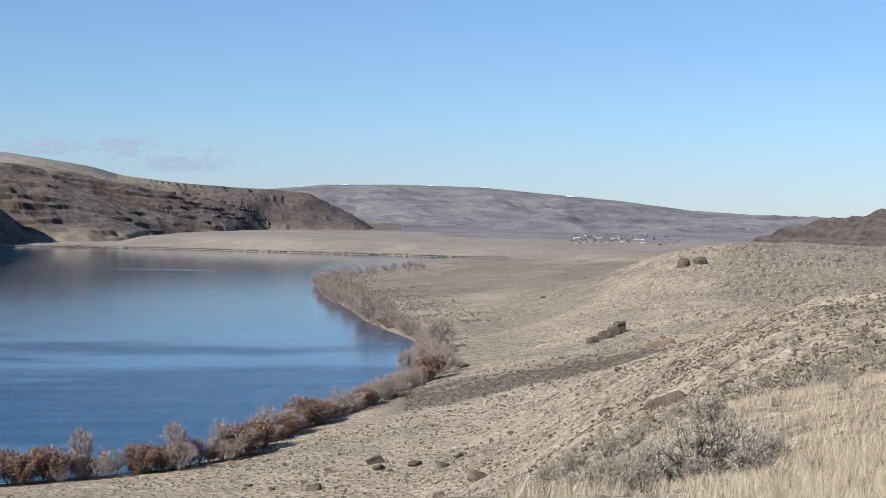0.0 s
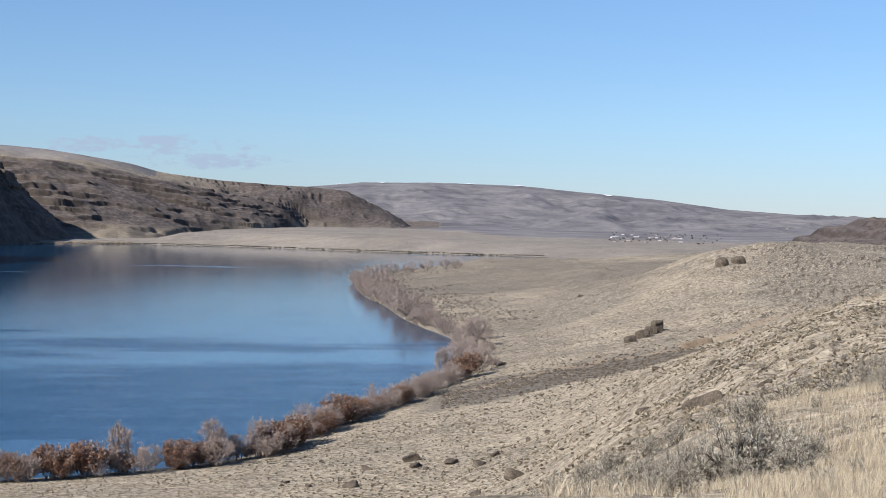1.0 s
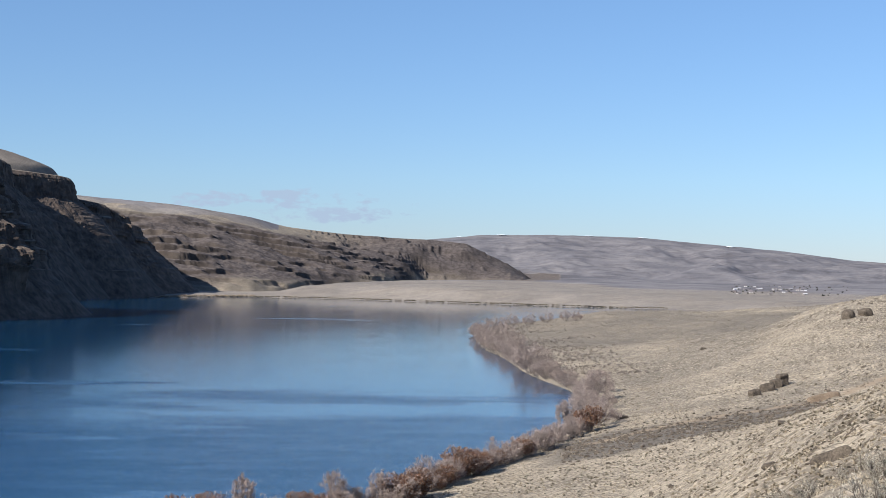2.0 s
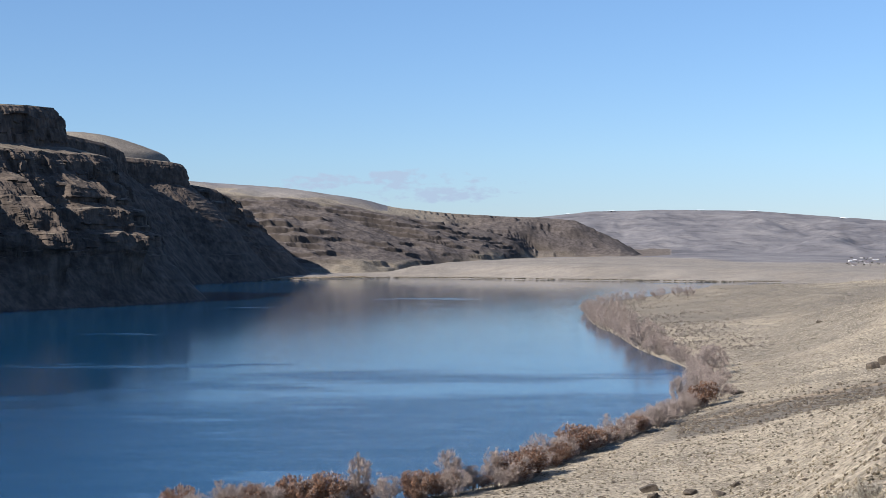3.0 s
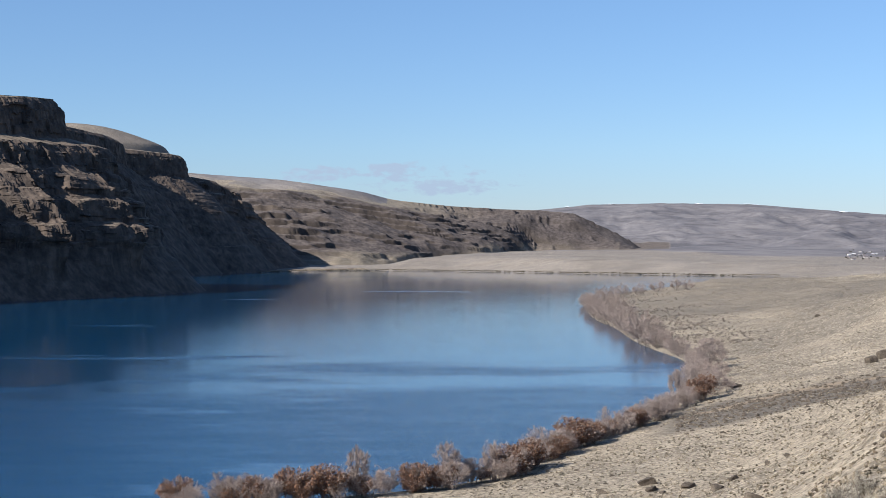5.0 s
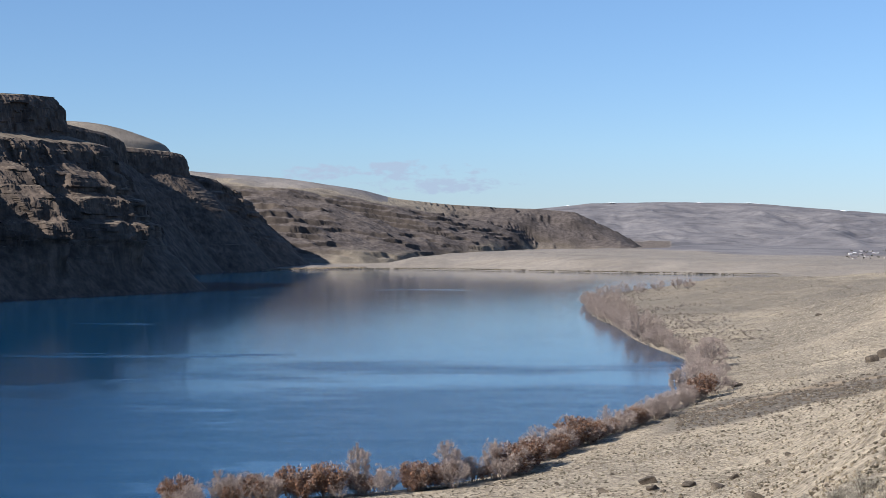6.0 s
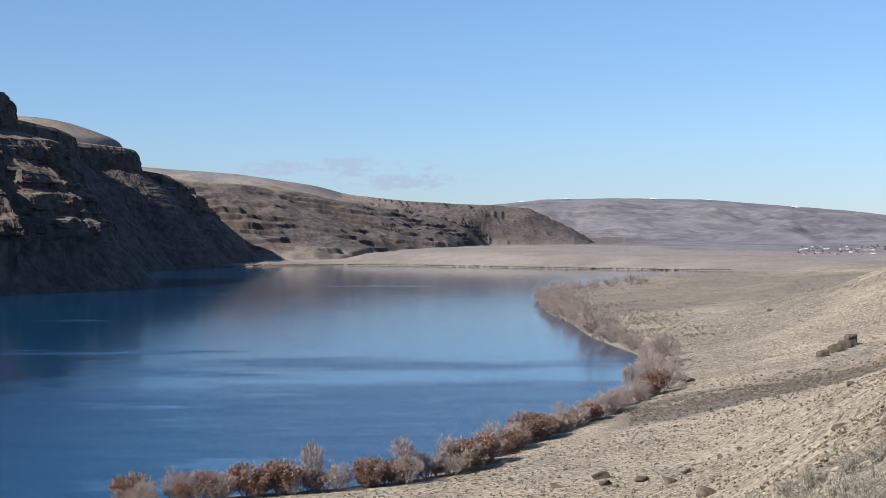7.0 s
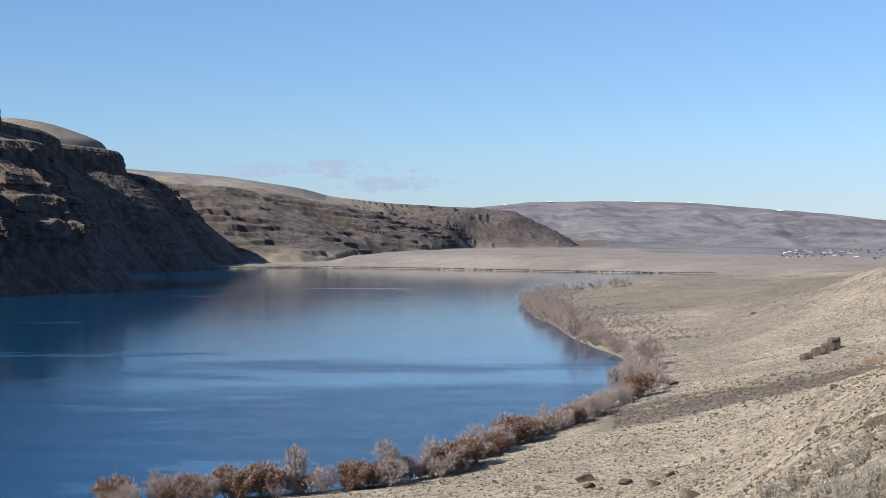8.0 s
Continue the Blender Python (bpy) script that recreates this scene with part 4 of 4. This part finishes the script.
def sagebrush(seed, branches=46, leaves=6500):
    rng = np.random.default_rng(seed)
    seg, tips = [], []
    for k in range(branches):
        a, e = rng.uniform(0, 2 * math.pi), rng.uniform(0.25, 1.5)
        d = np.array([math.cos(a) * math.cos(e), math.sin(a) * math.cos(e), math.sin(e)])
        p, n = np.array([0, 0, -0.02]), 4
        ln = rng.uniform(0.36, 0.6) * (0.78 + 0.22 * math.sin(e))
        for j in range(n):
            d = d + rng.normal(size=3) * 0.18 + np.array([0, 0, 0.08])
            d /= np.linalg.norm(d)
            q = p + d * ln / n
            seg.append((*p, 0.012 - 0.002 * j, *q, 0.010 - 0.002 * j))
            p = q
            if j > 0:
                for _ in range(4):
                    g = d + rng.normal(size=3) * 0.6
                    g /= np.linalg.norm(g)
                    t = p + g * rng.uniform(0.06, 0.16)
                    seg.append((*p, 0.004, *t, 0.002))
                    tips.append((*p, *(t - p)))
    tips = np.array(tips)
    pick = tips[rng.integers(0, len(tips), leaves)]
    c = pick[:, :3] + pick[:, 3:] * rng.uniform(0.2, 1.0, (leaves, 1))
    ob = thing("sagebrush", "low grey-green sagebrush with woody stems in dry grass", "shrub", "sagebrush on the hillside")
    part("trunk", *rods(np.array(seg)), SAGE_WOOD, ob)
    part("foliage", *slivers(c, pick[:, 3:] * 6 + rng.normal(size=(leaves, 3)) * 0.45 + np.array([0, 0, 0.3]), rng.uniform(0.03, 0.06, leaves), 0.0085 if leaves > 2000 else 0.017, rng), SAGE_LEAF, ob, "pale grey-green narrow leaves")
    return ob


SAGE = [(4.3, 25.4, 1.83), (5.9, 30.8, 1.52), (4.2, 29.7, 1.23), (3.4, 29.6, 1.0), (3.4, 38.3, 1.01), (2.7, 37.6, 0.98), (6.8, 38.6, 1.31), (12.6, 75.9, 1.71), (14.3, 72.0, 1.9), (13.0, 56.0, 1.7), (14.1, 56.6, 1.51), (10.5, 39.6, 0.76), (8.6, 39.0, 0.59), (24.6, 86.7, 1.33), (20.0, 72.5, 1.39), (18.9, 73.5, 1.12), (6.4, 42.4, 0.8), (5.1, 39.4, 0.89), (8.9, 77.8, 1.46), (16.0, 76.0, 1.44), (14.0, 48.6, 1.12), (6.5, 22.9, 0.44), (5.7, 23.1, 0.53), (4.8, 21.4, 0.57), (25.0, 93.2, 1.07), (22.8, 93.8, 0.93), (23.6, 105.1, 0.95), (20.4, 97.3, 0.96), (18.1, 98.2, 0.89), (20.7, 87.7, 1.0), (6.5, 31.2, 0.71)]
sages = [sagebrush(400 + k) for k in range(3)]
low_sages = [sagebrush(410 + k, 16, 1300) for k in range(3)]
for ob, (x, y, w) in zip(sages + low_sages, SAGE[:3] + SAGE[7:10]):
    ob.matrix_basis = put(x, y, w, rng.uniform(0, 360))
copies_only(sages, SAGE[3:7] + [(5.0, 24.6, 1.1), (3.5, 26.5, 1.0), (5.6, 27.4, 1.2), (4.1, 24.0, 0.9), (3.0, 25.2, 0.8), (6.2, 28.6, 0.9)])
copies_only(low_sages, SAGE[10:])
# more of it along the break of the knoll and scattered over the slope behind
more = []
while len(more) < 70:
    b, r = math.radians(rng.uniform(-17, -3)), math.exp(rng.uniform(math.log(36), math.log(120)))
    x, y = -r * math.sin(b), r * math.cos(b)
    if grad_noise([[x / 9.0, y / 16.0]], 77)[0] > -0.05:
        more.append((x, y, rng.uniform(0.45, 1.0)))
for _ in range(26):
    b, r = math.radians(rng.uniform(-9, -2.2)), rng.uniform(27, 46)
    more.append((-r * math.sin(b), r * math.cos(b), rng.uniform(0.6, 1.1)))
copies_only(low_sages, more)

# ---- grass ----
STRAW = varied("straw_grass", [(0, (0.24, 0.19, 0.134)), (0.5, (0.42, 0.352, 0.26)), (1, (0.57, 0.5, 0.39))])
CLUMP_TAN = varied("bunchgrass", [(0, (0.2, 0.165, 0.12)), (1, (0.4, 0.337, 0.25))])
CLUMP_DARK = varied("grey_sage", [(0, (0.11, 0.095, 0.073)), (1, (0.24, 0.208, 0.162))])


def tufts(name, label, mat, x, y, per, tall, wide, splay, seed):
    """Many tufts of bent blades in one mesh."""
    rng = np.random.default_rng(seed)
    n = len(x)
    z = height(x, y) - 0.02
    base = np.repeat(np.c_[x, y, z], per, 0)
    ts, ws = np.repeat(np.broadcast_to(tall, n), per), np.repeat(np.broadcast_to(wide, n), per)
    m = n * per
    a = rng.uniform(0, 2 * math.pi, m)
    lean = rng.uniform(0.05, splay, m)
    way = np.c_[np.cos(a) * lean, np.sin(a) * lean, np.ones(m)]
    way /= np.linalg.norm(way, axis=1)[:, None]
    ln = ts * rng.uniform(0.55, 1.0, m)
    side = np.c_[-np.sin(a + 0.8), np.cos(a + 0.8), np.zeros(m)] * (ws / 2)[:, None]
    foot = base + np.c_[np.cos(a), np.sin(a), np.zeros(m)] * (ts * rng.uniform(0, 0.22, m))[:, None]
    knee = foot + way * (ln * 0.6)[:, None]
    tip = knee + (way * np.array([1.7, 1.7, 0.75])) * (ln * 0.45)[:, None]
    v = np.stack([foot - side, foot + side, knee + side * 0.8, tip, knee - side * 0.8], 1).reshape(-1, 3)
    f = np.arange(m)[:, None] * 5
    me = bpy.data.meshes.new(name)
    me.from_pydata(v.tolist(), [], np.c_[f, f + 1, f + 2, f + 3, f + 4].tolist())
    me.materials.append(mat)
    return tagged(new(name, me), label, "grass", kind="stuff")


def spots(n, b0, b1, r0, r1, seed, keep, low=0.6):
    rng = np.random.default_rng(seed)
    b, r = np.radians(rng.uniform(b0, b1, n)), np.exp(rng.uniform(math.log(r0), math.log(r1), n))
    x, y = -r * np.sin(b), r * np.cos(b)
    ok = keep(x, y, rng.random(n)) & (near_bank(x, y) > low)
    return x[ok], y[ok]


x, y = spots(15000, -18, -2.5, 12, 75, 501, lambda x, y, u: u < 0.12 + 0.8 * fbm(np.c_[x, y] / 5.0, 3, 71) + smooth(0.13, 0.24, x / y) * 0.65)
tufts("tall_grass", "tall pale straw-coloured dry grass on the knoll", STRAW, x, y, 20, np.random.default_rng(1).uniform(0.16, 0.42, len(x)), 0.005, 0.55, 502)
x, y = spots(46000, -18, 23, 60, 620, 511, lambda x, y, u: u < 0.5 + 0.8 * fbm(np.c_[x, y] / 25.0, 3, 72))
tufts("bunchgrass", "scattered tan bunchgrass on the dry hillsides", CLUMP_TAN, x, y, 5, np.random.default_rng(2).uniform(0.12, 0.3, len(x)) * (1 + np.hypot(x, y) / 900), 0.14, 1.5, 512)
x, y = spots(60000, -18, 12, 50, 1050, 521, lambda x, y, u: u < 0.3 + 1.1 * fbm(np.c_[x, y] / 30.0, 3, 73) + 0.35 * smooth(480, 620, y) * (x < 60))
tufts("grey_sage_clumps", "small dark sage clumps dotted over the slopes", CLUMP_DARK, x, y, 6, np.random.default_rng(3).uniform(0.07, 0.22, len(x)) * (1 + np.hypot(x, y) / 380), 0.22, 2.0, 522)
# low brush along the far shore
rng = np.random.default_rng(9)
x = rng.uniform(-520, 60, 900)
y = np.interp(x, FAR_SHORE_X, FAR_SHORE_Y) + rng.uniform(2, 9, 900)
tufts("far_shore_brush", "thin dark line of brush along the far shore", CLUMP_DARK, x, y, 6, rng.uniform(0.5, 1.7, 900), 1.6, 1.2, 531)

PALE_BRUSH = varied("pale_brush", [(0, (0.22, 0.175, 0.13)), (1, (0.42, 0.345, 0.265))])
x = rng.uniform(-500, -385, 700)
y = np.interp(x, FAR_SHORE_X, FAR_SHORE_Y) + rng.uniform(5, 40, 700)
tufts("bar_brush", "pale dry brush on the low bar below the cliffs", PALE_BRUSH, x, y, 8, rng.uniform(0.4, 1.8, 700), 0.9, 1.3, 532)

# ---- thicket on the low point ----
THICKET = varied("willow_thicket", [(0, (0.15, 0.128, 0.112)), (1, (0.3, 0.258, 0.228))])
x, y = spots(15000, -4, 5.2, 460, 1000, 541, lambda x, y, u: u < (0.75 + 0.9 * fbm(np.c_[x, y] / 25.0, 3, 74)) * (1 - smooth(0.6, 3.4, near_bank(x, y) + 1.2 * fbm(np.c_[x, y] / 40.0, 2, 75))), 0.0)
tufts("willow_thicket", "grey-pink leafless thicket covering the low river point", THICKET, x, y, 9, np.random.default_rng(4).uniform(0.35, 1.0, len(x)), 0.2, 1.7, 542)

# ---- stones in the gully ----
def stones(name, label, x, y, size, seed):
    rng = np.random.default_rng(seed)
    bm = bmesh.new()
    bmesh.ops.create_icosphere(bm, subdivisions=1, radius=0.5)
    v = np.array([q.co for q in bm.verts])
    f = np.array([[q.index for q in g.verts] for g in bm.faces])
    bm.free()
    n = len(x)
    z = height(x, y)
    vv = v[None] * rng.uniform(0.7, 1.3, (n, len(v), 3)) * (size * rng.uniform(0.6, 1.2, n))[:, None, None] * np.array([1.2, 0.9, 0.7])
    a = rng.uniform(0, 6.28, n)
    ca, sa = np.cos(a)[:, None], np.sin(a)[:, None]
    vv = np.stack([vv[..., 0] * ca - vv[..., 1] * sa, vv[..., 0] * sa + vv[..., 1] * ca, vv[..., 2]], 2) + np.c_[x, y, z][:, None]
    ob = mesh_object(name, vv.reshape(-1, 3), (f[None] + np.arange(n)[:, None, None] * len(v)).reshape(-1, 3), BOULDER, False)
    return tagged(ob, label, "stones", kind="stuff")


rng = np.random.default_rng(15)
x = rng.uniform(-6, 44, 1500)
y = np.interp(x, [-10, 4, 24, 40, 60], [262, 270, 276, 276, 280]) + rng.normal(0, 13, 1500)
stones("gully_stones", "dark basalt rubble strewn along the gully", x, y, rng.uniform(0.25, 0.9, 1500), 16)
x, y = spots(900, -16, 8, 70, 500, 17, lambda x, y, u: u < 0.9)
stones("field_stones", "small dark stones scattered in the grass", x, y, np.random.default_rng(18).uniform(0.2, 0.6, len(x)), 19)

# ---- far settlement, its trees, and snow left on the ridge ----
PALE = varied("painted_siding", [(0, (0.2, 0.18, 0.17)), (0.6, (0.34, 0.31, 0.3)), (1, (0.6, 0.58, 0.57))], 0.7, False)
ROOF = varied("shingle_roof", [(0, (0.12, 0.1, 0.1)), (0.7, (0.24, 0.21, 0.21)), (1, (0.6, 0.6, 0.62))], 0.6, False)
DARK_TREE = varied("bare_far_tree", [(0, (0.05, 0.05, 0.042)), (1, (0.11, 0.1, 0.085))])


def house():
    ob = thing("house", "small pale house with a pitched roof on the far flat", "house", "houses of the far settlement")
    w, d, h, r = 5.5, 3.6, 2.8, 1.9
    box = [(sx * w, sy * d, z) for z in (-0.6, h) for sx, sy in ((-1, -1), (1, -1), (1, 1), (-1, 1))]
    part("wall", box, [(0, 1, 5, 4), (1, 2, 6, 5), (2, 3, 7, 6), (3, 0, 4, 7)], PALE, ob)
    e = 0.5
    top = [(-w - e, -d - e, h - 0.1), (w + e, -d - e, h - 0.1), (w + e, d + e, h - 0.1), (-w - e, d + e, h - 0.1), (-w - e, 0, h + r), (w + e, 0, h + r)]
    part("roof", top, [(0, 1, 5, 4), (2, 3, 4, 5), (1, 2, 5, 5), (3, 0, 4, 4)][:2], ROOF, ob)
    part("gable", [(-w, -d, h), (-w, d, h), (-w, 0, h + r - 0.1), (w, -d, h), (w, d, h), (w, 0, h + r - 0.1)], [(1, 0, 2), (3, 4, 5)], PALE, ob)
    part("door", [(-0.6, -d - 0.05, 0), (0.5, -d - 0.05, 0), (0.5, -d - 0.05, 2.1), (-0.6, -d - 0.05, 2.1)], [(0, 1, 2, 3)], DARK_TREE, ob)
    return ob


rng = np.random.default_rng(23)
lots = []
for _ in range(40):
    b, r = (rng.uniform(-7.6, -4.9), rng.uniform(1750, 2250)) if len(lots) < 31 else (rng.uniform(-12.3, -10.9), rng.uniform(2700, 3000))
    lots.append((-r * math.sin(math.radians(b)), r * math.cos(math.radians(b)), rng.uniform(0.26, 0.46)))
first = house()
first.matrix_basis = put(*lots[0], 20)
for lot in lots[1:]:
    c = copy_thing(first, pose(0, 0, 0))
    c.matrix_basis = put(*lot, rng.uniform(-40, 40))
b, r = np.radians(rng.uniform(-9, -4.8, 70)), rng.uniform(1750, 2350, 70)
tufts("settlement_trees", "dark leafless trees among the far houses", DARK_TREE, -r * np.sin(b), r * np.cos(b), 7, rng.uniform(1.2, 2.8, 70), 1.2, 0.8, 551)
SNOW, n_, l_, b_ = material("old_snow", 0.6, 0.3)
l_.new(ramp(n_, l_, tex_noise(n_, l_, coords(n_), 0.2, 3), [(0.3, (0.78, 0.8, 0.83)), (0.7, (0.88, 0.89, 0.9))]), b_.inputs["Base Color"])


def snow_patch(b0, b1, r0, r1):
    bb, rr = np.meshgrid(np.radians(np.linspace(b0, b1, 26)), np.linspace(r0, r1, 10))
    ragged = 1 - np.abs(np.linspace(-1, 1, 26)) ** 2
    rr = (r0 + r1) / 2 + (rr - (r0 + r1) / 2) * ragged[None] + 12 * fbm(np.c_[bb.ravel() * 800, rr.ravel() / 60], 2, 91).reshape(bb.shape)
    x, y = (-rr * np.sin(bb)).ravel(), (rr * np.cos(bb)).ravel()
    ob = mesh_object("snow_patch", np.c_[x, y, height(x, y) + 1.6], grid_faces(10, 26), SNOW)
    return tagged(ob, "thin bright snow drift lingering near the ridge top", "snow", "snow drifts on the ridge")


for b0, b1, r0, r1 in ((3.5, 3.85, 4130, 4260), (0.25, 0.65, 4150, 4260), (-1.75, -1.1, 4160, 4280), (-4.9, -4.55, 4030, 4130), (5.2, 5.4, 4150, 4230)):
    snow_patch(b0, b1, r0, r1)
